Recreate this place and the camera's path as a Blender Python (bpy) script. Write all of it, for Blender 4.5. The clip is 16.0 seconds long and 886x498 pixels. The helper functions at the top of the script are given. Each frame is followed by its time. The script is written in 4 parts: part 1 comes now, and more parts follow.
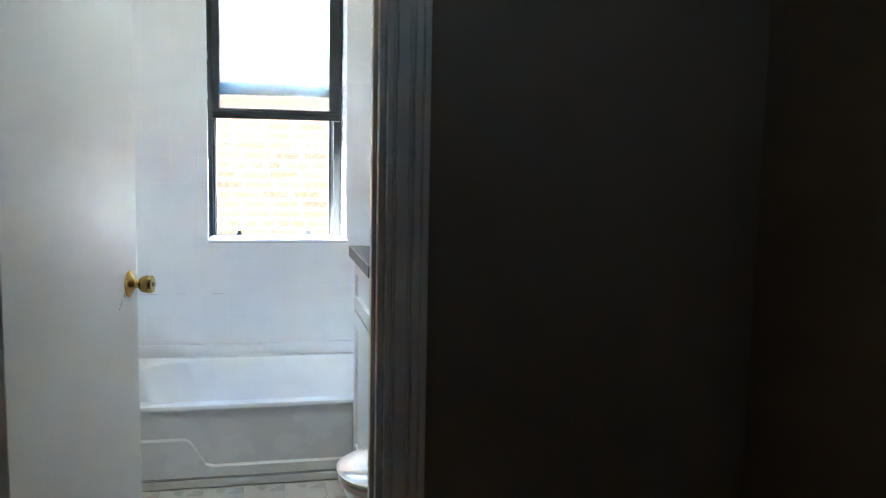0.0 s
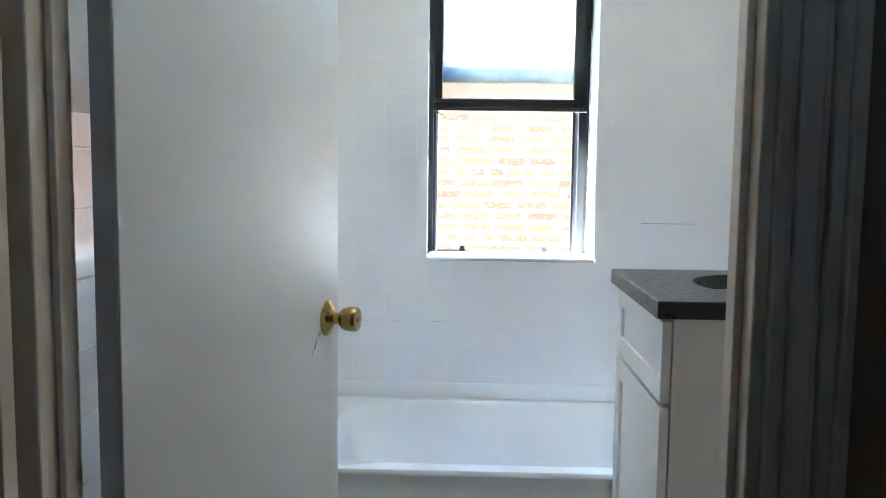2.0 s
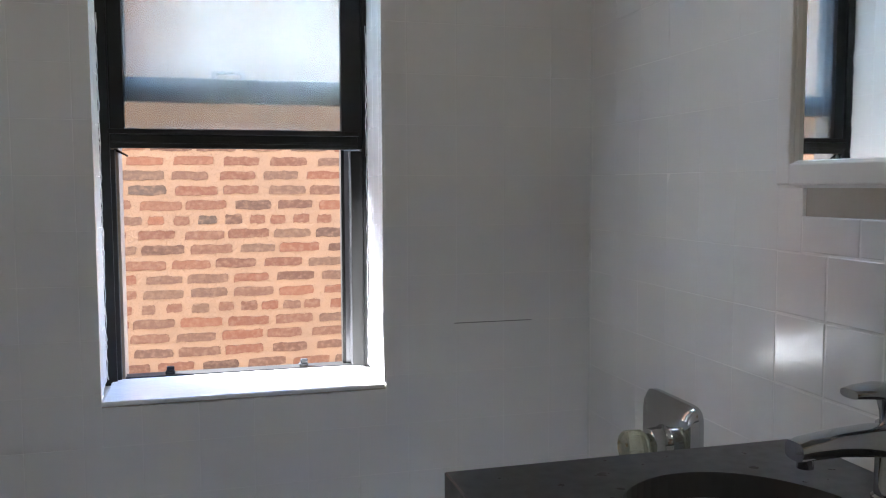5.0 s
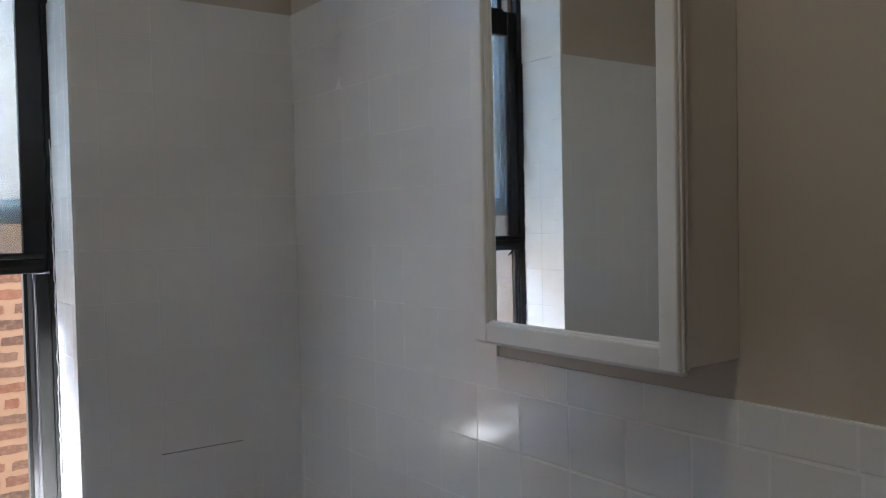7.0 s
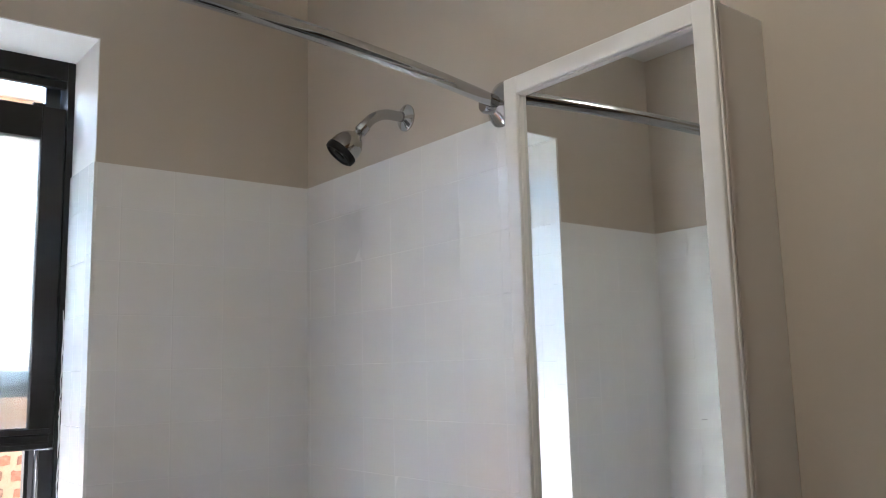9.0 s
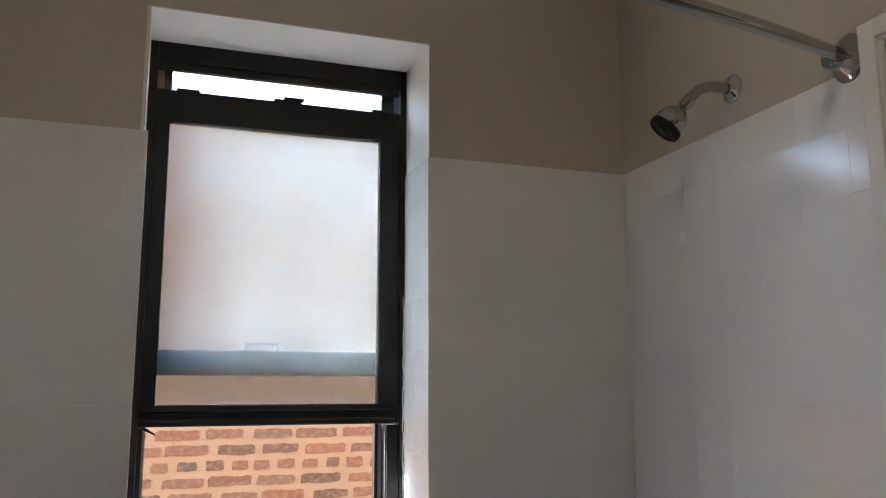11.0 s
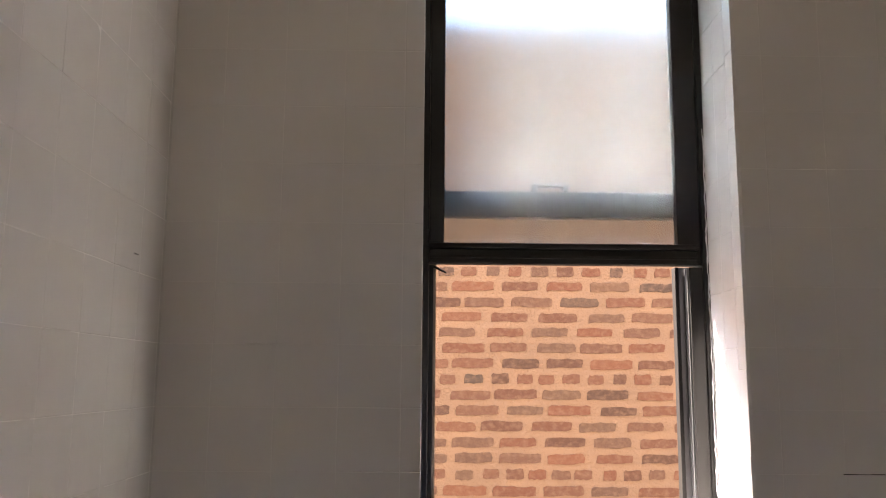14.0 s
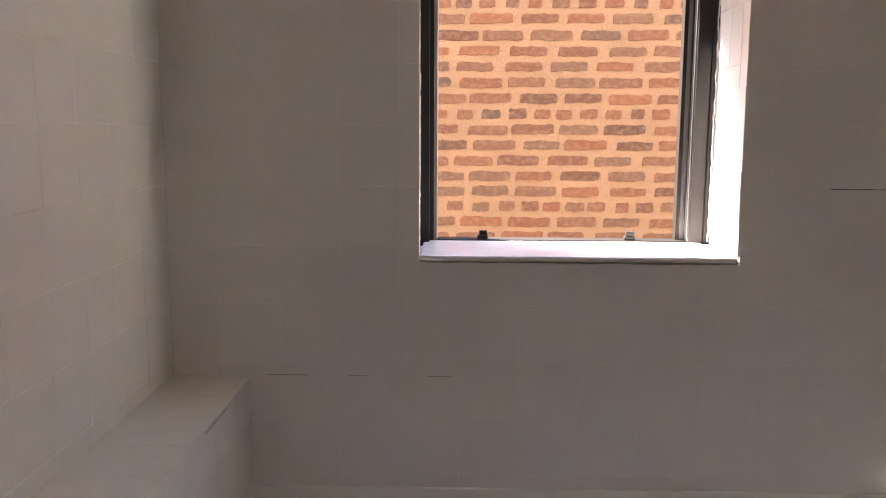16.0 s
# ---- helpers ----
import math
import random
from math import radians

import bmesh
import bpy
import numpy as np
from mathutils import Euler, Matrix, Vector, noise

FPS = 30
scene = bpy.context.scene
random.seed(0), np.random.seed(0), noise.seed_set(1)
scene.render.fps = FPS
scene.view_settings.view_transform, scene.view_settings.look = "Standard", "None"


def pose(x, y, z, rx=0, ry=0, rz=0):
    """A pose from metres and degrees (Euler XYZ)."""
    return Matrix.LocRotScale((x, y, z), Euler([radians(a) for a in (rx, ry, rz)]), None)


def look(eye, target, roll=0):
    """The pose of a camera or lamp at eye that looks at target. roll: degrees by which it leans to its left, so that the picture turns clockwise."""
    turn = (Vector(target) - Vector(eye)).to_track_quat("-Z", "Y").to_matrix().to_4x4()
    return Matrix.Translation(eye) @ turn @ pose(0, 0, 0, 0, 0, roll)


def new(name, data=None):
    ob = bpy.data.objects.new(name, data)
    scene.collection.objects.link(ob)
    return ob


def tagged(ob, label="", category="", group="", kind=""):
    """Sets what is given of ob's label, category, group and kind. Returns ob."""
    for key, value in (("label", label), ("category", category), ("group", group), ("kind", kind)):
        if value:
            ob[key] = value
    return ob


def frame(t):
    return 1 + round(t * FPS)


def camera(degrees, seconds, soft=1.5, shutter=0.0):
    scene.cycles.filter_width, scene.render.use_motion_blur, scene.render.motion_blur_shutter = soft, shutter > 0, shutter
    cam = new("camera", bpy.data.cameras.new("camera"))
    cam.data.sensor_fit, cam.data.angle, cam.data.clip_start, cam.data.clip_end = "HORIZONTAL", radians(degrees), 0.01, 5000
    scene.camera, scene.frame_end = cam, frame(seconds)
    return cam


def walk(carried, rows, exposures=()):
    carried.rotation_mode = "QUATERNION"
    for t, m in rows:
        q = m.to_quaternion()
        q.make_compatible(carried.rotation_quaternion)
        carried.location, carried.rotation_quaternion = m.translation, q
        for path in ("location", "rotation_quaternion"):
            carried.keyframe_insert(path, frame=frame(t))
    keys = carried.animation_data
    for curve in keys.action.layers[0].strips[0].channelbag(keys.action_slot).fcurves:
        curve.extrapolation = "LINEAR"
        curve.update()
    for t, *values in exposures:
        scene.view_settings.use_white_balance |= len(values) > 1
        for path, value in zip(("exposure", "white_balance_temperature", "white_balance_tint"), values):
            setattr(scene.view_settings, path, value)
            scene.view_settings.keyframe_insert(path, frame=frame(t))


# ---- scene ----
cam = camera(56.0, 16.0, soft=1.1)
PATH = [
    (0, (0.215, 0.257, 1.271), (0.644, 2.198, 1.048), 1.1),
    (0.5, (0.162, 0.359, 1.239), (0.32, 2.343, 1.042), 0.9),
    (1, (0.108, 0.57, 1.232), (0.104, 2.56, 1.034), 0.9),
    (1.5, (0.118, 0.807, 1.21), (0.073, 2.797, 1.014), 0.8),
    (2, (0.137, 1.06, 1.2), (0.079, 3.049, 1.007), 0.7),
    (2.5, (0.094, 1.336, 1.217), (0.031, 3.326, 1.03), 0.7),
    (3, (0.091, 1.581, 1.235), (0.031, 3.571, 1.05), 0.6),
    (5.5, (0.25, 2.315, 1.387), (1.003, 4.162, 1.248), -0.6),
    (6, (0.231, 2.313, 1.445), (1.187, 4.064, 1.3), -1.0),
    (6.5, (0.223, 2.296, 1.489), (1.303, 3.974, 1.357), -1.2),
    (7, (0.196, 2.272, 1.53), (1.374, 3.887, 1.463), -1.2),
    (7.5, (0.194, 2.264, 1.549), (1.421, 3.843, 1.595), -1.1),
    (8, (0.186, 2.267, 1.572), (1.441, 3.818, 1.715), -1.3),
    (8.5, (0.15, 2.299, 1.588), (1.416, 3.833, 1.803), -1.5),
    (9, (0.092, 2.337, 1.58), (1.33, 3.881, 1.869), -1.5),
    (9.5, (0.046, 2.352, 1.579), (1.159, 3.982, 1.903), -1.3),
    (10, (0.007, 2.358, 1.578), (0.945, 4.092, 1.916), -1.0),
    (12.5, (0.019, 2.467, 1.319), (0.422, 4.403, 1.62), 0.2),
    (13, (-0.008, 2.508, 1.284), (0.316, 4.461, 1.555), 0.2),
    (13.5, (-0.008, 2.568, 1.228), (0.139, 4.54, 1.519), 0.4),
    (14, (0.0, 2.586, 1.178), (0.029, 4.562, 1.485), 0.4),
    (14.5, (0.009, 2.579, 1.166), (0.001, 4.557, 1.459), 0.5),
    (15, (0.015, 2.575, 1.162), (-0.011, 4.565, 1.356), 0.6),
    (15.5, (0.042, 2.578, 1.134), (-0.002, 4.577, 1.088), 0.6),
    (16, (0.067, 2.563, 1.12), (0.024, 4.542, 0.829), 0.3),
]
EXPOSURES = [
    (0.0, 6.15, 5050, -4),
    (2.0, 6.0, 5050, -2),
    (2.5, 5.5, 5300, 5),
    (3.0, 4.85, 5200, 4),
    (5.5, 4.15, 5600, 7),
    (6.5, 3.78, 5600, 4),
    (7.0, 4.0, 5550, 6),
    (7.5, 4.6, 5500, 6),
    (8.0, 5.08, 5600, 8),
    (9.0, 5.02, 5600, 8),
    (9.5, 4.7, 5600, 7),
    (10.0, 4.22, 5600, 8),
    (12.5, 3.92, 7000, 12),
    (13.5, 3.85, 6950, 16),
    (16.0, 4.05, 7250, 20),
]
walk(cam, [(t, look(eye, target, roll)) for t, eye, target, roll in PATH], EXPOSURES)
LAMP = 1.3

# ---------- world, sun, lamps ----------
SUN_WAY = Vector((1.8, -1.0, -2.2)).normalized()
world = bpy.data.worlds.new("sky")
scene.world = world
world.use_nodes = True
wn = world.node_tree
sky = wn.nodes.new("ShaderNodeTexSky")
sky.sky_type = "NISHITA"
sky.sun_disc = False
sky.sun_elevation = math.asin(-SUN_WAY.z)
sky.sun_rotation = math.atan2(-SUN_WAY.x, -SUN_WAY.y)
bg = wn.nodes["Background"]
bg.inputs["Strength"].default_value = 0.15
wn.links.new(sky.outputs[0], bg.inputs["Color"])

sun_data = bpy.data.lights.new("sun", "SUN")
sun_data.energy, sun_data.angle, sun_data.color = 5.0, radians(0.53), (1.0, 0.94, 0.86)
sun = new("sun", sun_data)
sun.matrix_world = look((-4, 6, 6), Vector((-4, 6, 6)) + SUN_WAY)

# ---------- materials ----------
def mat_new(name):
    m = bpy.data.materials.new(name)
    m.use_nodes = True
    return m, m.node_tree, m.node_tree.nodes["Principled BSDF"]


def set_in(node, name, value):
    node.inputs[name].default_value = value


def noise_tex(nt, scale, detail=4.0, coord="Object", stretch=(1, 1, 1)):
    tc = nt.nodes.new("ShaderNodeNewGeometry" if coord == "Position" else "ShaderNodeTexCoord")
    mp = nt.nodes.new("ShaderNodeMapping")
    mp.inputs["Scale"].default_value = stretch
    nz = nt.nodes.new("ShaderNodeTexNoise")
    nz.inputs["Scale"].default_value = scale
    nz.inputs["Detail"].default_value = detail
    nt.links.new(tc.outputs[coord], mp.inputs[0])
    nt.links.new(mp.outputs[0], nz.inputs["Vector"])
    return nz


def ramp(nt, src, stops):
    r = nt.nodes.new("ShaderNodeValToRGB")
    r.color_ramp.interpolation = 'EASE' if len(stops) == 2 else 'LINEAR'
    els = r.color_ramp.elements
    while len(els) < len(stops):
        els.new(0.5)
    for e, (p, c) in zip(els, stops):
        e.position = p
        e.color = (*c, 1) if len(c) == 3 else c
    nt.links.new(src, r.inputs[0])
    return r


def bump(nt, src, strength, distance, bsdf, after=None):
    b = nt.nodes.new("ShaderNodeBump")
    b.inputs["Strength"].default_value = strength
    b.inputs["Distance"].default_value = distance
    nt.links.new(src, b.inputs["Height"])
    if after:
        nt.links.new(after.outputs[0], b.inputs["Normal"])
    nt.links.new(b.outputs[0], bsdf.inputs["Normal"])
    return b


def surface(name, base, rough, var=0.06, scale=3.0, grain=60.0, relief=0.15, depth=0.001, metal=0.0, rough_var=0.08, stretch=(1, 1, 1), coat=0.0, wave=0.0):
    """A plain painted, ceramic or metal surface: two scales of tone, uneven gloss and fine relief."""
    m, nt, p = mat_new(name)
    big = noise_tex(nt, scale, 5.0, stretch=stretch)
    lo = tuple(max(0.0, c * (1 - var)) for c in base)
    hi = tuple(min(1.0, c * (1 + var * 0.6)) for c in base)
    r = ramp(nt, big.outputs["Fac"], [(0.15, lo), (0.85, hi)])
    nt.links.new(r.outputs[0], p.inputs["Base Color"])
    fine = noise_tex(nt, grain, 3.0, stretch=stretch)
    rr = ramp(nt, big.outputs["Fac"], [(0.15, (max(0.02, rough - rough_var),) * 3), (0.85, (min(1, rough + rough_var),) * 3)])
    nt.links.new(rr.outputs[0], p.inputs["Roughness"])
    set_in(p, "Metallic", metal)
    if coat:
        set_in(p, "Coat Weight", coat)
        set_in(p, "Coat Roughness", 0.08)
    b1 = None
    if wave:
        wv = noise_tex(nt, 7.0, 2.0)
        b1 = bump(nt, wv.outputs["Fac"], 1.0, wave, p)
    bump(nt, fine.outputs["Fac"], relief, depth, p, b1)
    return m


PAINT = surface("greige_wall_paint", (0.52, 0.46, 0.385), 0.5, var=0.05, scale=1.6, grain=140, relief=0.25, depth=0.0012)
CEIL = surface("ceiling_paint", (0.78, 0.76, 0.72), 0.7, var=0.03, grain=120, relief=0.2)
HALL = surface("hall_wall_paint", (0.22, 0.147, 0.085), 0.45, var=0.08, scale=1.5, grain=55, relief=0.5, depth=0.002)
TRIM = surface("trim_paint", (0.67, 0.58, 0.485), 0.36, var=0.08, scale=4, grain=30, relief=0.25, depth=0.0012, stretch=(1, 1, 0.15))
GROUT = surface("painted_grout", (0.83, 0.82, 0.80), 0.3, var=0.08, scale=7, grain=160, relief=0.4)
TILE = surface("glazed_white_tile", (0.80, 0.795, 0.78), 0.13, var=0.03, scale=1.5, grain=18, relief=0.05, depth=0.0008, rough_var=0.05, wave=0.0035)
SATIN_TILE = surface("resprayed_white_tile", (0.80, 0.79, 0.775), 0.17, var=0.03, scale=1.2, grain=25, relief=0.06, depth=0.0008, rough_var=0.05, wave=0.003)
DOORW = surface("white_door_paint", (0.72, 0.715, 0.70), 0.42, var=0.015, scale=1.0, grain=35, relief=0.12, depth=0.0015, stretch=(1, 1, 0.25), rough_var=0.01)
DOOR_EDGE = surface("worn_door_edge", (0.60, 0.59, 0.58), 0.5, var=0.15, scale=6, grain=50, relief=0.3)
ENAMEL = surface("tub_enamel", (0.82, 0.82, 0.81), 0.16, var=0.03, scale=3, grain=14, relief=0.03, wave=0.002)
APRON = surface("tub_apron_enamel", (0.74, 0.735, 0.72), 0.25, var=0.05, scale=3, grain=20, relief=0.05)
PORCELAIN = surface("porcelain", (0.84, 0.84, 0.83), 0.08, var=0.02, rough_var=0.03, relief=0.02)
CABINET = surface("white_lacquer", (0.78, 0.775, 0.76), 0.34, rough_var=0.02, var=0.03, scale=4, grain=50, relief=0.06)
CAB_FRAME = surface("cabinet_white_foil", (0.76, 0.74, 0.71), 0.35, var=0.03, scale=5, grain=60, relief=0.06)
COUNTER = surface("dark_grey_stone", (0.032, 0.033, 0.036), 0.33, var=0.02, scale=40, grain=400, relief=0.0, depth=0.0002)
CHROME = surface("chrome", (0.46, 0.465, 0.47), 0.06, var=0.03, metal=1.0, rough_var=0.03, relief=0.01, grain=20)
BRASS = surface("polished_brass", (0.50, 0.36, 0.13), 0.17, var=0.10, scale=25, metal=1.0, rough_var=0.06, relief=0.03)
BRASS_DARK = surface("tarnished_brass", (0.22, 0.16, 0.07), 0.35, metal=1.0)
RUBBER = surface("black_nozzle_plastic", (0.012, 0.012, 0.013), 0.55, var=0.2, scale=30)
FRAME = surface("dark_bronze_window_frame", (0.013, 0.012, 0.011), 0.5, var=0.25, scale=9, grain=70, relief=0.1, stretch=(1, 1, 0.3))
ALU = surface("worn_aluminium_track", (0.20, 0.195, 0.20), 0.36, var=0.25, scale=14, metal=0.7, stretch=(1, 1, 0.1))
SILL = surface("painted_sill", (0.80, 0.79, 0.79), 0.2, var=0.06, scale=9, grain=60, relief=0.3, depth=0.002)
FLOOR = surface("floor_tile", (0.62, 0.60, 0.57), 0.3, var=0.08, scale=5)
WOOD = surface("hall_floor_wood", (0.20, 0.115, 0.06), 0.35, var=0.3, scale=6, grain=40, stretch=(1, 0.1, 1))
MORTAR = surface("peach_mortar", (0.275, 0.184, 0.122), 0.9, var=0.16, scale=5, grain=90, relief=0.8, depth=0.006)
RENDER_OUT = surface("facade_brick", (0.30, 0.235, 0.18), 0.9, var=0.15, scale=4, grain=60, relief=0.6, depth=0.004)
GROUND = surface("alley_concrete", (0.36, 0.34, 0.31), 0.9, var=0.2, scale=2, grain=60, relief=0.5)
# shade inside the latch hole, and the black of the open joint
DARK = surface("recess_shade_and_dark_joint", (0.014, 0.013, 0.012), 0.8)
FAINT = surface("grey_open_joint", (0.36, 0.34, 0.31), 0.8)
SCUFF = surface("dark_scuff", (0.05, 0.05, 0.05), 0.7)
GREEN = surface("upper_sash_paint", (0.035, 0.045, 0.045), 0.4, var=0.3, scale=12)
for _m in (FRAME, RUBBER, DARK):
    set_in(_m.node_tree.nodes["Principled BSDF"], "Specular IOR Level", 0.25)
MIRROR, _nt, _p = mat_new("mirror_silver")
set_in(_p, "Base Color", (0.86, 0.88, 0.87, 1)); set_in(_p, "Metallic", 1.0); set_in(_p, "Roughness", 0.015)
ACRYL, _nt, _p = mat_new("clear_acrylic_yellowed")
set_in(_p, "Base Color", (0.86, 0.86, 0.66, 1)); set_in(_p, "Roughness", 0.08); set_in(_p, "IOR", 1.47); set_in(_p, "Transmission Weight", 0.75)


def fogged_glass():
    """A pane clouded by a failed seal: scatters softly, with water streaks and beads."""
    m, nt, p = mat_new("fogged_glass")
    out = nt.nodes["Material Output"]
    nt.nodes.remove(p)
    cloud = noise_tex(nt, 2.6, 4.0)
    runs = noise_tex(nt, 55.0, 5.0, stretch=(1, 1, 0.16))
    beads = nt.nodes.new("ShaderNodeTexVoronoi")
    beads.inputs["Scale"].default_value = 190.0
    tc = nt.nodes.new("ShaderNodeTexCoord")
    nt.links.new(tc.outputs["Object"], beads.inputs["Vector"])
    rough = ramp(nt, runs.outputs["Fac"], [(0.25, (0.225,) * 3), (0.75, (0.265,) * 3)])
    refr = nt.nodes.new("ShaderNodeBsdfRefraction")
    refr.inputs["IOR"].default_value = 1.33
    refr.inputs["Color"].default_value = (0.72, 0.78, 0.79, 1)
    nt.links.new(rough.outputs[0], refr.inputs["Roughness"])
    bd = ramp(nt, beads.outputs["Distance"], [(0.0, (1,) * 3), (0.35, (0,) * 3)])
    b = nt.nodes.new("ShaderNodeBump")
    b.inputs["Strength"].default_value, b.inputs["Distance"].default_value = 0.22, 0.002
    nt.links.new(bd.outputs[0], b.inputs["Height"])
    nt.links.new(b.outputs[0], refr.inputs["Normal"])
    trl = nt.nodes.new("ShaderNodeBsdfTranslucent")
    trl.inputs["Color"].default_value = (0.62, 0.66, 0.64, 1)
    fac = ramp(nt, cloud.outputs["Fac"], [(0.25, (0.09,) * 3), (0.75, (0.25,) * 3)])
    mix = nt.nodes.new("ShaderNodeMixShader")
    nt.links.new(fac.outputs[0], mix.inputs[0])
    nt.links.new(refr.outputs[0], mix.inputs[1])
    nt.links.new(trl.outputs[0], mix.inputs[2])
    nt.links.new(mix.outputs[0], out.inputs["Surface"])
    return m


FOG = fogged_glass()
CLEAR, _nt, _p = mat_new("clear_glass")
set_in(_p, "Base Color", (0.95, 0.97, 0.97, 1)); set_in(_p, "Roughness", 0.02); set_in(_p, "Transmission Weight", 1.0); set_in(_p, "IOR", 1.05)


def brick_material(name, island):
    """Salvaged common brick: each one its own red, brown or burnt tone, smeared with mortar."""
    m, nt, p = mat_new(name)
    if island:
        src = nt.nodes.new("ShaderNodeNewGeometry").outputs["Random Per Island"]
    else:
        src = nt.nodes.new("ShaderNodeObjectInfo").outputs["Random"]
    tone = ramp(nt, src, [(0.0, (0.064, 0.036, 0.025)), (0.25, (0.149, 0.058, 0.032)), (0.5, (0.106, 0.061, 0.041)), (0.7, (0.174, 0.070, 0.037)), (0.86, (0.060, 0.043, 0.034)), (1.0, (0.140, 0.078, 0.047))])
    smear = noise_tex(nt, 48.0, 7.0, "Position", (0.8, 1.0, 1.0))
    smf = ramp(nt, smear.outputs["Fac"], [(0.38, (0.04,) * 3), (0.85, (0.62,) * 3)])
    mix = nt.nodes.new("ShaderNodeMix")
    mix.data_type = "RGBA"
    nt.links.new(smf.outputs[0], mix.inputs["Factor"])
    nt.links.new(tone.outputs[0], mix.inputs["A"])
    mix.inputs["B"].default_value = (0.27, 0.181, 0.12, 1)
    nt.links.new(mix.outputs["Result"], p.inputs["Base Color"])
    set_in(p, "Roughness", 0.9)
    fine = noise_tex(nt, 110.0, 4.0, "Position")
    bump(nt, fine.outputs["Fac"], 0.7, 0.004, p)
    return m


BRICK = brick_material("common_brick", False)
BRICK_REST = brick_material("common_brick_rest", True)


# ---------- mesh helpers ----------
def mesh_of(bm, name, material, smooth=False):
    me = bpy.data.meshes.new(name)
    bm.normal_update()
    bm.to_mesh(me)
    bm.free()
    me.materials.append(material)
    if smooth:
        me.polygons.foreach_set("use_smooth", [True] * len(me.polygons))
        me.set_sharp_from_angle(angle=radians(38))
    return me


def part(name, bm, material, parent=None, label="", smooth=False):
    ob = new(name, mesh_of(bm, name, material, smooth))
    if parent:
        ob.parent = parent
    if label:
        ob["label"] = label
    return ob


def thing(name, at, label, category, group=""):
    ob = new(name)
    ob.empty_display_size = 0.05
    ob.location = at
    return tagged(ob, label, category, group)


def child(ob, parent):
    """Parents ob, keeping its world place (both unrotated)."""
    ob.parent = parent
    ob.location = ob.location - parent.location
    return ob


def box(bm, lo, hi, bevel=0.0, seg=2):
    r = bmesh.ops.create_cube(bm, size=1.0)
    vs = r["verts"]
    for v in vs:
        v.co = Vector([lo[i] + (v.co[i] + 0.5) * (hi[i] - lo[i]) for i in range(3)])
    if bevel:
        es = list({e for v in vs for e in v.link_edges})
        bmesh.ops.bevel(bm, geom=es, offset=bevel, segments=seg, affect="EDGES", profile=0.5)


def boxes(*items):
    bm = bmesh.new()
    for lo, hi, bev in items:
        box(bm, lo, hi, bev)
    return bm


def lathe(bm, prof, m=Matrix.Identity(4), seg=32):
    """Turns a profile of (radius, height) round z, then moves it by m."""
    rings = []
    for r, h in prof:
        rings.append([bm.verts.new(m @ Vector((max(r, 1e-5) * math.cos(2 * math.pi * k / seg), max(r, 1e-5) * math.sin(2 * math.pi * k / seg), h))) for k in range(seg)])
    for a, b in zip(rings, rings[1:]):
        for k in range(seg):
            bm.faces.new((a[k], a[(k + 1) % seg], b[(k + 1) % seg], b[k]))
    bm.faces.new(rings[0][::-1])
    bm.faces.new(rings[-1])
    bmesh.ops.recalc_face_normals(bm, faces=bm.faces)


def tube(bm, pts, radius, seg=20):
    """A round bar along points; radius may be a list."""
    pts = [Vector(p) for p in pts]
    rad = radius if isinstance(radius, list) else [radius] * len(pts)
    rings, up = [], Vector((0.13, 0.21, 0.97)).normalized()
    for i, p in enumerate(pts):
        d = (pts[min(i + 1, len(pts) - 1)] - pts[max(i - 1, 0)]).normalized()
        a = d.cross(up).normalized()
        b = a.cross(d)
        rings.append([bm.verts.new(p + rad[i] * (a * math.cos(2 * math.pi * k / seg) + b * math.sin(2 * math.pi * k / seg))) for k in range(seg)])
    for a, b in zip(rings, rings[1:]):
        for k in range(seg):
            bm.faces.new((a[k], a[(k + 1) % seg], b[(k + 1) % seg], b[k]))
    bm.faces.new(rings[0][::-1])
    bm.faces.new(rings[-1])
    bmesh.ops.recalc_face_normals(bm, faces=bm.faces)


def superring(bm, cx, cy, rx, ry, z, n=48, power=4.0):
    vs = []
    for k in range(n):
        a = 2 * math.pi * k / n
        c, s = math.cos(a), math.sin(a)
        vs.append(bm.verts.new((cx + rx * math.copysign(abs(c) ** (2 / power), c), cy + ry * math.copysign(abs(s) ** (2 / power), s), z)))
    return vs


def loft(bm, rings, cap_first=False, cap_last=True):
    n = len(rings[0])
    for a, b in zip(rings, rings[1:]):
        for k in range(n):
            bm.faces.new((a[k], a[(k + 1) % n], b[(k + 1) % n], b[k]))
    if cap_first:
        bm.faces.new(rings[0][::-1])
    if cap_last:
        bm.faces.new(rings[-1])
    bmesh.ops.recalc_face_normals(bm, faces=bm.faces)


# ---------- the plan ----------
XL, XR = -0.528, 1.152          # bathroom side walls
YD, YW = 2.09, 4.215            # door wall (bath face), window wall (inner face)
YH = 2.0                      # door wall, hall face
ZC = 2.72
TILE_TOP, CAP_TOP, CAP_BOT = 2.057, 1.287, 1.227
PITCH = 0.1195
Z0 = 0.405                    # a level joint
WX0, WX1, WZ0, WZ1 = -0.0315, 0.62, 0.856, 2.345
SX = 3.417                    # where the tall tub surround ends
OUT = 4.43                    # outer face of the window wall
HX0, HX1 = -0.415, 1.355        # hall walls
DX0, DX1 = -0.357, 0.459      # clear door opening
TUB_Y, TUB_Z = 3.415, 0.320


def structure(name, bm, material):
    return tagged(part(name, bm, material), kind="structure")


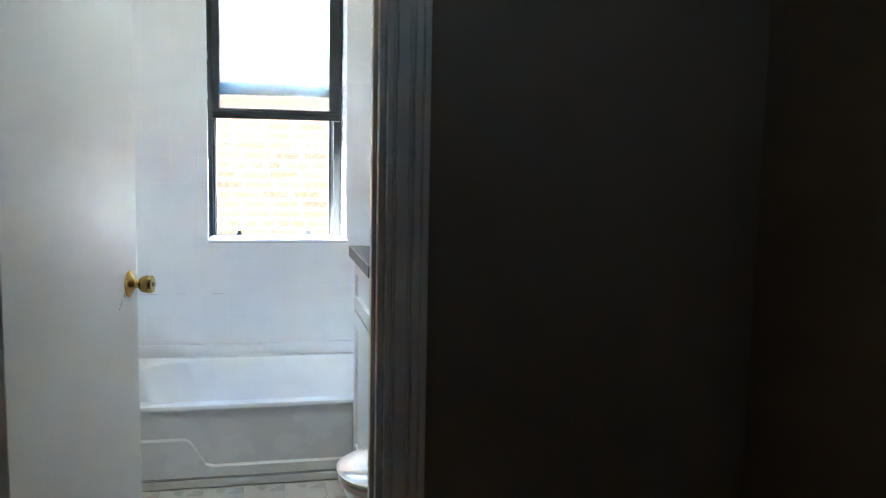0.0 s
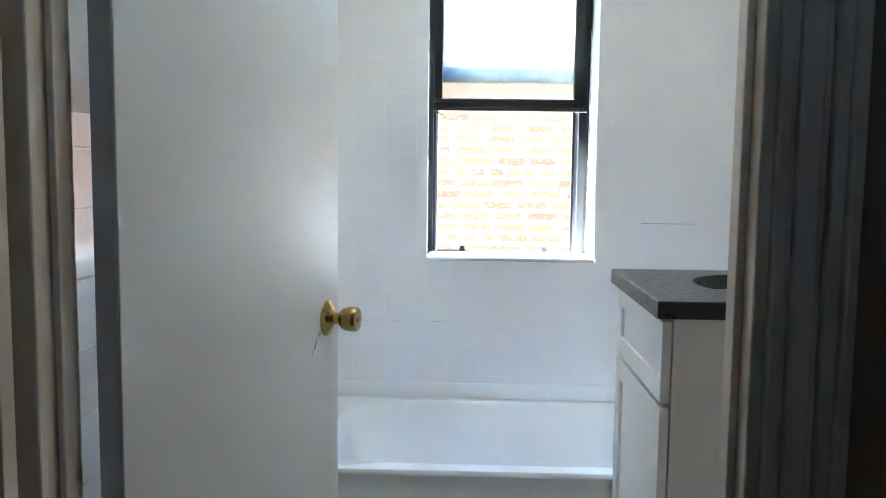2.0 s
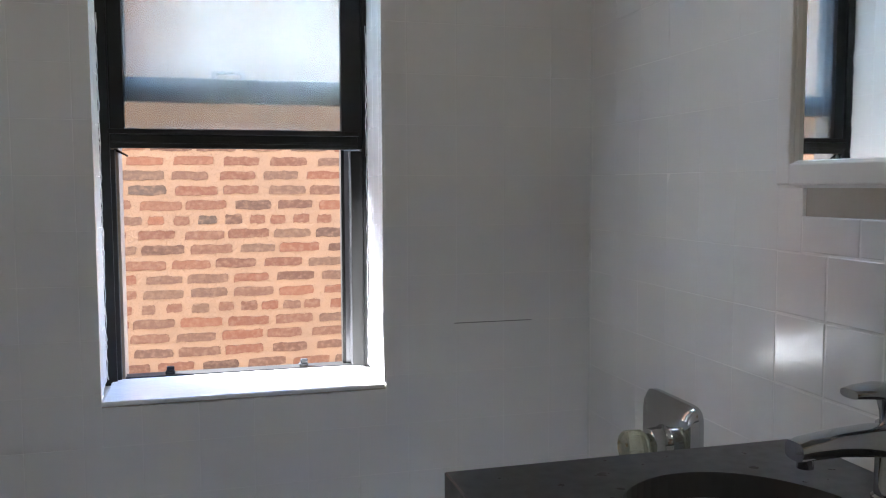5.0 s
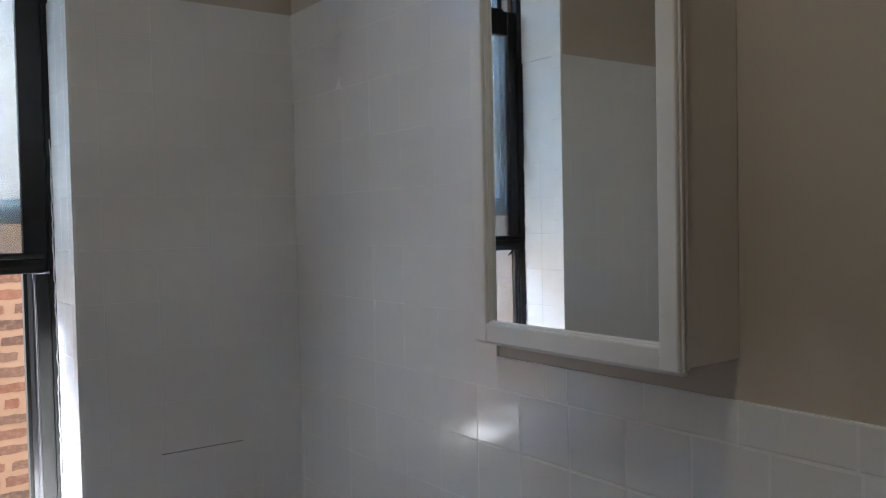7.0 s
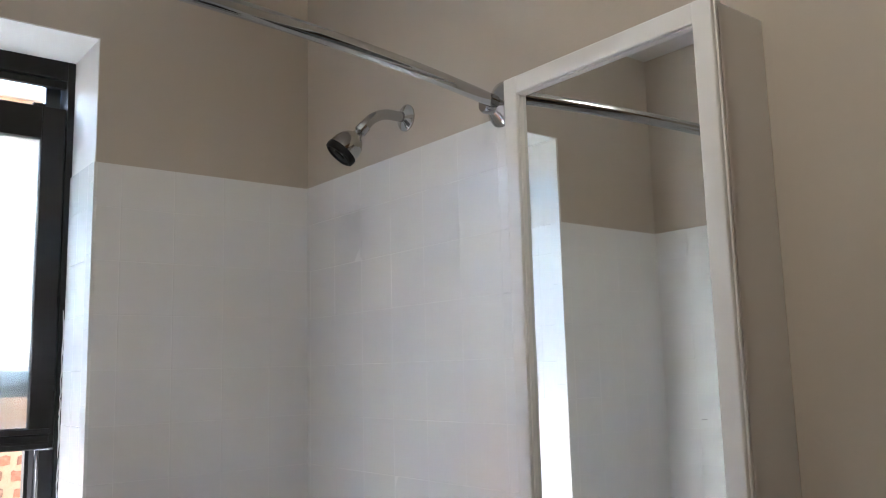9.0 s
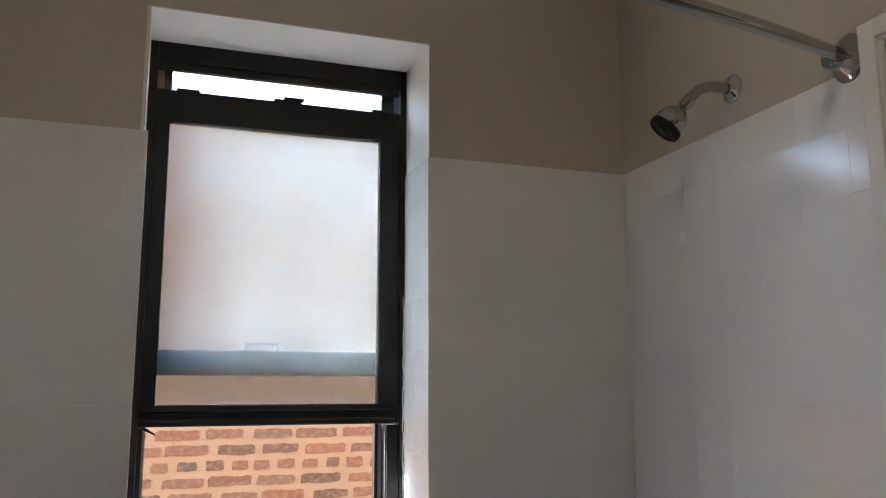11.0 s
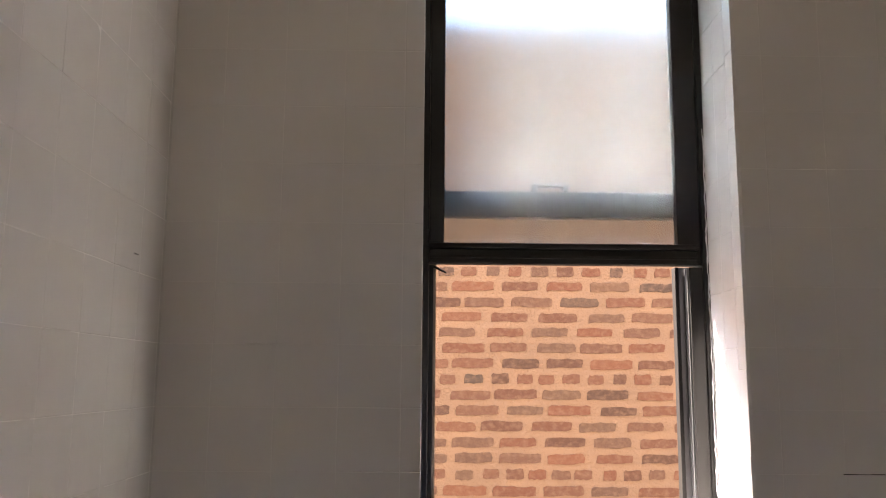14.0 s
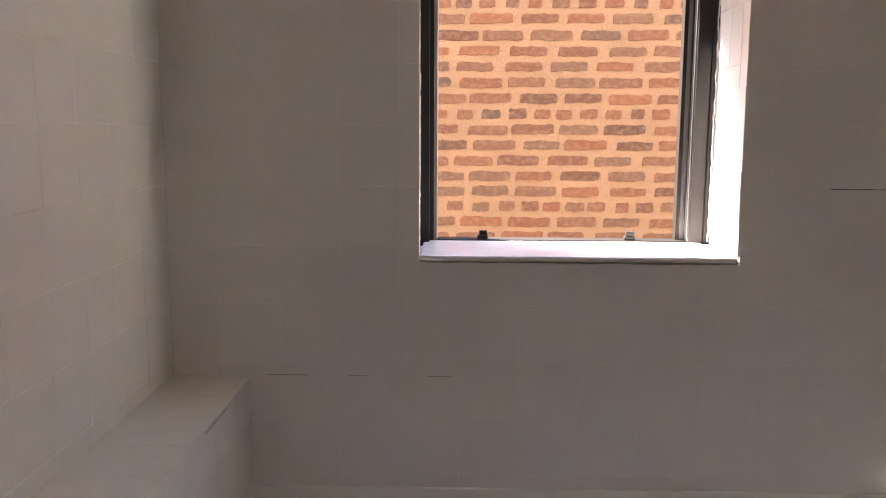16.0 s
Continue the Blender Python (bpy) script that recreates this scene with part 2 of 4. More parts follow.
wall_north = structure("wall_north", boxes(
    ((-6, YW, -3), (WX0, OUT, 5.6), 0), ((WX1, YW, -3), (7, OUT, 5.6), 0),
    ((WX0, YW, -3), (WX1, OUT, WZ0), 0), ((WX0, YW, WZ1), (WX1, OUT, 5.6), 0)), PAINT)
facade = structure("wall_outer_face", boxes(
    ((-6, OUT, -3), (0.012, OUT + 0.085, 5.6), 0), ((WX1 + 0.04, OUT, -3), (7, OUT + 0.085, 5.6), 0),
    ((0.012, OUT, -3), (WX1 + 0.04, OUT + 0.085, WZ0 - 0.02), 0), ((0.012, OUT, WZ1 + 0.03), (WX1 + 0.04, OUT + 0.085, 5.6), 0)), RENDER_OUT)
wall_east = structure("wall_east", boxes(((XR, YD, 0), (XR + 0.15, YW, ZC), 0)), PAINT)
wall_west = structure("wall_west", boxes(((XL - 0.15, YH, 0), (XL, YW, ZC), 0)), PAINT)
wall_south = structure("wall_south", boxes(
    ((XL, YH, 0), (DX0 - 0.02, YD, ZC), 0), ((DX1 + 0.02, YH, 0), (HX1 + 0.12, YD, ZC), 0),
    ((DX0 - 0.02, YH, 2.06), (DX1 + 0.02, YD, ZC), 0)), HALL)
ceiling = structure("ceiling", boxes(((XL - 0.15, YH, ZC), (XR + 0.15, YW, ZC + 0.15), 0)), CEIL)
floor = structure("floor", boxes(((XL, YH, -0.1), (XR, YW, -0.004), 0)), GROUT)

# hall: closed round the camera's start, save for a light slit added behind
structure("hall_floor", boxes(((-2.2, -1.6, -0.1), (HX1, YH, 0), 0)), WOOD)
structure("hall_ceiling", boxes(((-2.2, -1.6, ZC), (HX1 + 0.12, YH, ZC + 0.15), 0)), CEIL)
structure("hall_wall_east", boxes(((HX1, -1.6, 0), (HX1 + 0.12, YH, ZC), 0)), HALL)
# unseen slit high in this wall, added to let skylight onto the casings
structure("hall_wall_south_slit", boxes(((-2.2, -1.72, 0), (0.0, -1.6, ZC), 0), ((0.62, -1.72, 0), (HX1 + 0.12, -1.6, ZC), 0),
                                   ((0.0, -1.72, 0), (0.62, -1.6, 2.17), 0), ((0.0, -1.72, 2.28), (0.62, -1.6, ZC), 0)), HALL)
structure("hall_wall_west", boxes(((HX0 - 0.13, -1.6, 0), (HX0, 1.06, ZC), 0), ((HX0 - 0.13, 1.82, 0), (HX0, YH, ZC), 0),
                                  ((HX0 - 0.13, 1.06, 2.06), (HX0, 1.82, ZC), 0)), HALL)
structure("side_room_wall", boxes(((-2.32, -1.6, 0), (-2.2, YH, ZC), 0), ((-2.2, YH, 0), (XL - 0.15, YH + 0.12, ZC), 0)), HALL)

# alley
structure("ground", boxes(((-500, -500, -3.2), (500, 500, -3), 0)), GROUND)

# ---------- door frame ----------
def casing(name, x0, x1, yf, z1, parent):
    """A moulded door casing board: stepped bands of several depths, face towards -y."""
    w = x1 - x0
    bm = bmesh.new()
    steps = ((0.0, 0.16, 0.012), (0.16, 0.30, 0.020), (0.30, 0.36, 0.014), (0.36, 0.62, 0.018), (0.62, 0.70, 0.013), (0.70, 0.86, 0.024), (0.86, 1.0, 0.032))
    for a, b, d in steps:
        box(bm, (x0 + w * a, yf - d, 0), (x0 + w * b - 0.0006 * (w > 0), yf, z1), 0.003, 2)
    ob = part(name, bm, TRIM, parent)
    return ob


def mirrored_casing(name, x_in, x_out, yf, z1, parent):
    bm = bmesh.new()
    w = x_out - x_in
    steps = ((0.0, 0.16, 0.012), (0.16, 0.30, 0.020), (0.30, 0.36, 0.014), (0.36, 0.62, 0.018), (0.62, 0.70, 0.013), (0.70, 0.86, 0.024), (0.86, 1.0, 0.032))
    for a, b, d in steps:
        lo, hi = sorted((x_in + w * a, x_in + w * b))
        box(bm, (lo, yf - d, 0), (hi - 0.0006, yf, z1), 0.003, 2)
    return part(name, bm, TRIM, parent)


door_frame = tagged(new("door_frame"), "moulded painted wooden frame of the bathroom doorway", kind="structure")
mirrored_casing("casing", DX1 - 0.003, DX1 + 0.104, YH, 2.05, door_frame)
bmc = bmesh.new()
box(bmc, (HX0 + 0.001, YH - 0.018, 0), (DX0 + 0.004, YH, 2.05), 0.003)
part("casing", bmc, TRIM, door_frame)
part("head_casing", boxes(((HX0, YH - 0.02, 2.05), (DX1 + 0.104, YH, 2.16), 0.004)), TRIM, door_frame)
for x0, x1 in ((DX0 - 0.02, DX0), (DX1, DX1 + 0.02)):
    part("jamb", boxes(((x0, YH, 0), (x1, YD + 0.004, 2.06), 0.002)), TRIM, door_frame)
for x0, x1 in ((DX0, DX0 + 0.010), (DX1 - 0.010, DX1)):
    part("stop", boxes(((x0, YH + 0.030, 0), (x1, YH + 0.060, 2.05), 0.002)), TRIM, door_frame)
part("head_jamb", boxes(((DX0, YH, 2.05), (DX1, YD, 2.06), 0)), TRIM, door_frame)

# the neighbouring doorway in the hall's west wall
side_frame = tagged(new("side_door_frame"), "painted wooden door frame with an empty strike mortise", kind="structure")
part("jamb", boxes(((HX0 - 0.15, 1.80, 0), (HX0, 1.82, 2.06), 0.002)), TRIM, side_frame)
part("stop", boxes(((HX0 - 0.15, 1.786, 0), (HX0 - 0.049, 1.80, 2.05), 0.003)), TRIM, side_frame)
bmc = bmesh.new()
for y0, y1, d in ((1.806, 1.832, 0.010), (1.8322, 1.846, 0.013), (1.8462, 1.866, 0.0105), (1.8662, 1.912, 0.0125), (1.9122, 1.926, 0.018), (1.9262, 1.955, 0.050)):
    box(bmc, (HX0, y0, 0), (HX0 + d, y1, 2.05), 0.002)
part("casing", bmc, TRIM, side_frame)
part("jamb", boxes(((HX0 - 0.15, 1.04, 0), (HX0, 1.06, 2.06), 0.002)), TRIM, side_frame)
strike = part("strike_plate", boxes(((HX0 - 0.043, 1.7980, 0.835), (HX0 - 0.005, 1.7998, 0.932), 0.0008)), TRIM, side_frame)
# no hole is cut: a near-black plate carries the mortise's shade
part("mortise", boxes(((HX0 - 0.037, 1.7970, 0.850), (HX0 - 0.021, 1.7978, 0.911), 0.0003)), DARK, strike, "empty latch mortise, its shade a flat dark plate")

# ---------- bathroom door ----------
H0, H1 = Vector((-0.300, 2.086, 0)), Vector((-0.142, 2.848, 0))
door_way = (H1 - H0).normalized()
door_len = (H1 - H0).length
door = thing("door_1", H0, "white painted flush door standing open into the bathroom", "door")
door["kind"] = "structure"
door.rotation_euler = (0, 0, math.atan2(door_way.y, door_way.x))
# along +x: its width; +y is its hidden side
part("leaf", boxes(((0.0, 0.0, 0.012), (door_len, 0.036, 2.035), 0.0025)), DOORW, door)
part("hinge_edge", boxes(((-0.0016, 0.003, 0.012), (-0.0001, 0.033, 2.035), 0)), DOOR_EDGE, door, "bare grey worn hinge edge")
for hz in (0.22, 1.76):
    bmh = bmesh.new()
    lathe(bmh, [(0.0, 0), (0.006, 0.001), (0.006, 0.088), (0.0, 0.089)], Matrix.Translation((-0.006, 0.041, hz)), 12)
    part("hinge", bmh, TRIM, door, smooth=True)


def door_knob(parent, at, side):
    """A tulip-shaped privacy knob on a stepped round rose, its axis along local y."""
    m = Matrix.Translation(at) @ Matrix.Rotation(radians(90 * side), 4, "X")
    bm = bmesh.new()
    lathe(bm, [(0.0, 0), (0.038, 0.0), (0.038, 0.003), (0.034, 0.006), (0.024, 0.011), (0.0165, 0.016), (0.0125, 0.019), (0.012, 0.030), (0.0, 0.030)], m, 40)
    rose = part("door_handle", bm, BRASS, parent, "polished brass tulip door knob", True)
    bm = bmesh.new()
    lathe(bm, [(0.0, 0.0295), (0.0135, 0.030), (0.020, 0.034), (0.0245, 0.043), (0.0262, 0.055), (0.0255, 0.066), (0.0235, 0.069), (0.016, 0.0695), (0.0, 0.0695)], m, 40)
    part("grip", bm, BRASS, rose, smooth=True)
    bm = bmesh.new()
    lathe(bm, [(0.0, 0.0692), (0.0065, 0.0692), (0.006, 0.0715), (0.0, 0.0715)], m, 16)
    part("privacy_button", bm, BRASS_DARK, rose, smooth=True)
    return rose


door_knob(door, (door_len - 0.068, 0.0, 0.884), 1)
door_knob(door, (door_len - 0.068, 0.036, 0.884), -1)
rs = random.Random(5)
for k in range(6):
    sx = door_len - 0.105 - 0.008 * k - rs.random() * 0.006
    sz = 0.861 - 0.0055 * k + rs.uniform(-0.004, 0.004)
    hh = rs.uniform(0.004, 0.013)
    part("scuff", boxes(((sx, -0.0006, sz - hh), (sx + rs.uniform(0.0008, 0.0022), 0.0002, sz), 0)), SCUFF, door, "dark scratch in the paint")

# ---------- bathtub ----------
tub = thing("bathtub", (0.38, 3.8, 0), "white enamelled alcove bathtub with a stepped apron", "bathtub")
TX0, TX1 = -0.366, XR - 0.002
bm = bmesh.new()
cx, cy, hx, hy = (TX0 + TX1) / 2, (TUB_Y + YW) / 2, (TX1 - TX0) / 2, (YW - TUB_Y) / 2
rings = [superring(bm, cx, cy, hx - 0.001, hy - 0.001, TUB_Z - 0.015, 72, 30),
         superring(bm, cx, cy, hx - 0.001, hy - 0.001, TUB_Z - 0.008, 72, 30),
         superring(bm, cx, cy, hx - 0.006, hy - 0.006, TUB_Z, 72, 28),
         superring(bm, cx, cy + 0.005, hx - 0.060, hy - 0.055, TUB_Z, 72, 7),
         superring(bm, cx, cy + 0.005, hx - 0.072, hy - 0.066, TUB_Z - 0.012, 72, 6),
         superring(bm, cx, cy + 0.005, hx - 0.10, hy - 0.085, 0.20, 72, 5),
         superring(bm, cx, cy, hx - 0.14, hy - 0.12, 0.09, 72, 4.5),
         superring(bm, cx, cy, hx - 0.20, hy - 0.18, 0.065, 72, 4)]
loft(bm, rings)
child(part("basin", bm, ENAMEL, smooth=True), tub)
bm = boxes(((TX0, YW - 0.016, TUB_Z - 0.006), (TX1, YW - 0.006, 0.378), 0.0045), ((TX1 - 0.024, TUB_Y + 0.03, TUB_Z - 0.006), (TX1 - 0.004, YW - 0.02, 0.378), 0.008))
child(part("tiling_flange", bm, ENAMEL, smooth=True), tub)
bm = boxes(((TX0, TUB_Y + 0.014, 0.0), (TX1, TUB_Y + 0.045, TUB_Z - 0.010), 0.004))
child(part("apron", bm, APRON), tub)
# the raised lower field of the apron, with its slanted shoulder
bm = bmesh.new()
outline = [(TX0 + 0.012, 0.036), (TX1 - 0.03, 0.036), (TX1 - 0.03, 0.088), (0.035, 0.088), (0.01, 0.096), (-0.045, 0.184), (-0.065, 0.195), (TX0 + 0.012, 0.195)]
back = [bm.verts.new((x, TUB_Y + 0.0145, z)) for x, z in outline]
front = [bm.verts.new((x + (0.006 if x < 0 else -0.006) * (abs(x - TX0) < 0.05 or x > 0.9), TUB_Y + 0.004, z + (0.006 if z < 0.06 else -0.008))) for x, z in outline]
for k in range(len(outline)):
    j = (k + 1) % len(outline)
    bm.faces.new((back[k], back[j], front[j], front[k]))
bm.faces.new(front)
bmesh.ops.recalc_face_normals(bm, faces=bm.faces)
child(part("apron_panel", bm, APRON), tub)
child(part("foot_strip", boxes(((TX0, TUB_Y + 0.006, 0.0), (TX1, TUB_Y + 0.015, 0.032), 0.003)), APRON), tub)

# tiled ledge beside the tub
structure("ledge", boxes(((XL, TUB_Y, 0), (TX0 - 0.002, YW, 0.606), 0.0)), GROUT)

# ---------- vanity ----------
VY0, VY1 = 2.856, 3.398
vanity = thing("vanity_cabinet", (0.86, 3.12, 0), "white shaker vanity cabinet with one drawer and one door", "cabinet")
for y0 in (VY0, VY1 - 0.018):
    child(part("side_panel", boxes(((0.588, y0, 0.10), (XR - 0.012, y0 + 0.018, 0.883), 0.001)), CABINET), vanity)
child(part("bottom", boxes(((0.588, VY0 + 0.018, 0.10), (XR - 0.012, VY1 - 0.018, 0.118), 0)), CABINET), vanity)
child(part("back_panel", boxes(((XR - 0.03, VY0 + 0.018, 0.118), (XR - 0.012, VY1 - 0.018, 0.883), 0)), CABINET), vanity)
bm = boxes(((0.5885, VY0 + 0.017, 0.117), (0.606, VY0 + 0.05, 0.8825), 0), ((0.5885, VY1 - 0.05, 0.117), (0.606, VY1 - 0.017, 0.8825), 0),
           ((0.5888, VY0 + 0.045, 0.655), (0.606, VY1 - 0.045, 0.705), 0), ((0.5888, VY0 + 0.045, 0.84), (0.606, VY1 - 0.045, 0.882), 0))
child(part("face_frame", bm, CABINET), vanity)
child(part("toe_kick", boxes(((0.65, VY0 + 0.004, 0.0), (0.668, VY1 - 0.004, 0.0995), 0), ((0.668, VY0 + 0.004, 0), (XR - 0.015, VY0 + 0.02, 0.0995), 0)), CABINET), vanity)


def shaker_front(name, z0, z1, rail, label):
    y0, y1, x0, x1 = VY0 + 0.004, VY1 - 0.004, 0.564, 0.585
    ob = child(part(name, boxes(((x0 + 0.009, y0 + rail - 0.004, z0 + rail - 0.004), (x0 + 0.015, y1 - rail + 0.004, z1 - rail + 0.004), 0)), CABINET, label=label), vanity)
    for a, b in ((y0, y0 + rail), (y1 - rail, y1)):
        part("stile", boxes(((x0, a, z0), (x1, b, z1), 0.0012)), CABINET, ob)
    for a, b in ((z0, z0 + rail), (z1 - rail, z1)):
        part("rail", boxes(((x0 + 0.0002, y0 + rail - 0.001, a), (x1, y1 - rail + 0.001, b), 0.0012)), CABINET, ob)
    return ob


shaker_front("drawer", 0.692, 0.873, 0.05, "white drawer front with a sunk panel")
shaker_front("door", 0.112, 0.680, 0.058, "white door with a sunk panel")

SINK_X, SINK_Y, SRX, SRY = 0.868, 3.122, 0.165, 0.195
counter = thing("countertop", (0.84, 3.116, 0.885), "dark grey stone vanity top with an oval cut-out", "countertop")
bm = bmesh.new()
CX0, CX1, CY0, CY1, CZ0, CZ1 = 0.546, XR - 0.010, 2.832, 3.414, 0.8845, 0.923
N = 64
top_in, bot_in, top_out, bot_out, top_edge = [], [], [], [], []
for k in range(N):
    a = 2 * math.pi * k / N
    c, s_ = math.cos(a), math.sin(a)
    ix, iy = SINK_X + SRX * c, SINK_Y + SRY * s_
    tx = ((CX1 if c > 0 else CX0) - SINK_X) / c if abs(c) > 1e-6 else 1e9
    ty = ((CY1 if s_ > 0 else CY0) - SINK_Y) / s_ if abs(s_) > 1e-6 else 1e9
    t_ = min(tx, ty)
    px, py = SINK_X + t_ * c, SINK_Y + t_ * s_
    top_in.append(bm.verts.new((ix, iy, CZ1)))
    bot_in.append(bm.verts.new((ix, iy, CZ0)))
    top_out.append((px, py))
def snap(pts):
    """Moves the nearest of the border points onto each corner."""
    pts = list(pts)
    for cxx in (CX0, CX1):
        for cyy in (CY0, CY1):
            i = min(range(len(pts)), key=lambda q: (pts[q][0] - cxx) ** 2 + (pts[q][1] - cyy) ** 2)
            pts[i] = (cxx, cyy)
    return pts
border = snap(top_out)
def inset(p, d):
    return (min(max(p[0], CX0 + d), CX1 - d), min(max(p[1], CY0 + d), CY1 - d))
rim_in = [bm.verts.new((*inset(p, 0.002), CZ1)) for p in border]
rim_side = [bm.verts.new((*p, CZ1 - 0.002)) for p in border]
rim_low = [bm.verts.new((*p, CZ0)) for p in border]
for ra, rb in ((bot_in, top_in), (top_in, rim_in), (rim_in, rim_side), (rim_side, rim_low), (rim_low, bot_in)):
    for k in range(N):
        j = (k + 1) % N
        bm.faces.new((ra[k], ra[j], rb[j], rb[k]))
bmesh.ops.recalc_face_normals(bm, faces=bm.faces)
child(part("slab", bm, COUNTER), counter)
sink = thing("sink", (SINK_X, SINK_Y, 0.74), "white oval undermount ceramic basin", "sink")
bm = bmesh.new()
loft(bm, [superring(bm, SINK_X, SINK_Y, SRX * f, SRY * f, z, 48, 2.0) for f, z in ((1.06, 0.884), (1.03, 0.8835), (1.0, 0.872), (0.93, 0.83), (0.78, 0.785), (0.5, 0.757), (0.18, 0.748))])
child(part("bowl", bm, PORCELAIN, smooth=True), sink)
bm = bmesh.new()
lathe(bm, [(0.0, 0.0), (0.024, 0.0), (0.024, 0.003), (0.012, 0.004), (0.0, 0.003)], Matrix.Translation((SINK_X, SINK_Y, 0.7482)), 24)
child(part("drain", bm, CHROME, smooth=True), sink)
bm = bmesh.new()
lathe(bm, [(0.0, 0), (0.008, 0), (0.008, 0.002), (0.0, 0.002)], Matrix.Translation((SINK_X + 0.03, SINK_Y + SRY * 0.92, 0.845)) @ Matrix.Rotation(radians(75), 4, "X"), 16)
child(part("overflow", bm, CHROME, smooth=True), sink)

# basin mixer
FX, FY = 1.085, 3.150
faucet = thing("faucet", (FX, FY, CZ1), "chrome single-lever basin mixer on the dark countertop", "faucet")
bm = bmesh.new()
lathe(bm, [(0.0, 0.0), (0.027, 0.0), (0.027, 0.004), (0.0235, 0.007), (0.0235, 0.09), (0.0245, 0.102), (0.0, 0.102)], Matrix.Translation((FX, FY, CZ1)), 32)
child(part("body", bm, CHROME, smooth=True), faucet)
bm = bmesh.new()
secs = []
for f, zc, hh, ww in ((0.0, 0.080, 0.022, 0.022), (0.25, 0.083, 0.020, 0.0215), (0.6, 0.084, 0.016, 0.020), (0.9, 0.081, 0.0135, 0.019), (1.0, 0.079, 0.012, 0.018)):
    x = FX - 0.155 * f
    ring = []
    for k in range(20):
        a = 2 * math.pi * k / 20
        c, s_ = math.cos(a), math.sin(a)
        ring.append(bm.verts.new((x, FY + ww * math.copysign(abs(c) ** 0.6, c), CZ1 + zc + hh * math.copysign(abs(s_) ** 0.6, s_))))
    secs.append(ring)
loft(bm, secs, True, True)
child(part("spout", bm, CHROME, smooth=True), faucet)
bm = bmesh.new()
lathe(bm, [(0.0, 0), (0.0105, 0), (0.0105, 0.014), (0.0, 0.014)], Matrix.Translation((FX - 0.138, FY, CZ1 + 0.056)), 24)
child(part("aerator", bm, CHROME, smooth=True), faucet)
bm = bmesh.new()
lathe(bm, [(0.0, 0.103), (0.0195, 0.103), (0.0205, 0.117), (0.0245, 0.134), (0.024, 0.144), (0.0, 0.148)], Matrix.Translation((FX, FY, CZ1)), 32)
lever = child(part("cartridge_cap", bm, CHROME, smooth=True), faucet)
bm = bmesh.new()
secs = []
for f, zc, hh, ww in ((-0.22, 0.158, 0.006, 0.018), (0.0, 0.163, 0.010, 0.026), (0.35, 0.166, 0.0095, 0.0255), (0.75, 0.166, 0.0075, 0.022), (1.0, 0.165, 0.006, 0.016)):
    x = FX - 0.075 * f
    ring = []
    for k in range(20):
        a = 2 * math.pi * k / 20
        c, s_ = math.cos(a), math.sin(a)
        ring.append(bm.verts.new((x, FY + ww * math.copysign(abs(c) ** 0.7, c), CZ1 + zc - 0.018 + hh * math.copysign(abs(s_) ** 0.7, s_))))
    secs.append(ring)
loft(bm, secs, True, True)
child(part("lever", bm, CHROME, smooth=True), faucet)
bm = bmesh.new()
lathe(bm, [(0.0, 0), (0.0035, 0), (0.0035, 0.05), (0.006, 0.055), (0.006, 0.066), (0.0, 0.068)], Matrix.Translation((FX + 0.028, FY - 0.012, CZ1)) @ Matrix.Rotation(radians(12), 4, "Y"), 16)
child(part("pop_up_rod", bm, CHROME, smooth=True), faucet)

# ---------- mirror cabinet ----------
MX0, MX1, MY0, MY1, MZ0, MZ1 = 1.024, XR, 2.923, 3.326, 1.336, 2.063
med = thing("mirror_cabinet", ((MX0 + MX1) / 2, (MY0 + MY1) / 2, MZ0), "white framed mirror cabinet hung on the wall", "cabinet")
child(part("body", boxes(((MX0 + 0.0215, MY0 + 0.002, MZ0 + 0.004), (MX1, MY1 - 0.002, MZ1 - 0.004), 0.002)), CAB_FRAME), med)
FW = 0.031
bm = boxes(((MX0, MY0, MZ0), (MX0 + 0.021, MY0 + FW, MZ1), 0.003), ((MX0, MY1 - FW, MZ0), (MX0 + 0.021, MY1, MZ1), 0.003),
           ((MX0 + 0.0003, MY0 + FW - 0.002, MZ0), (MX0 + 0.021, MY1 - FW + 0.002, MZ0 + FW), 0.003), ((MX0 + 0.0003, MY0 + FW - 0.002, MZ1 - FW), (MX0 + 0.021, MY1 - FW + 0.002, MZ1), 0.003))
mdoor = child(part("door", bm, CAB_FRAME), med)
bm = bmesh.new()
o = [(MY0 + FW - 0.003, MZ0 + FW - 0.003), (MY1 - FW + 0.003, MZ0 + FW - 0.003), (MY1 - FW + 0.003, MZ1 - FW + 0.003), (MY0 + FW - 0.003, MZ1 - FW + 0.003)]
sgn = ((1, 1), (-1, 1), (-1, -1), (1, -1))
r1 = [bm.verts.new((MX0 + 0.004, y, z)) for y, z in o]
r2 = [bm.verts.new((MX0 + 0.0065, y + 0.005 * a, z + 0.005 * b)) for (y, z), (a, b) in zip(o, sgn)]
r3 = [bm.verts.new((MX0 + 0.0125, y + 0.007 * a, z + 0.007 * b)) for (y, z), (a, b) in zip(o, sgn)]
for ra, rb in ((r1, r2), (r2, r3)):
    for k in range(4):
        bm.faces.new((ra[k], ra[(k + 1) % 4], rb[(k + 1) % 4], rb[k]))
bmesh.ops.recalc_face_normals(bm, faces=bm.faces)
b = part("inner_bead", bm, CAB_FRAME)
b.parent = mdoor
b = part("mirror", boxes(((MX0 + 0.012, MY0 + FW, MZ0 + FW), (MX0 + 0.016, MY1 - FW, MZ1 - FW), 0)), MIRROR, label="mirror glass")
b.parent = mdoor
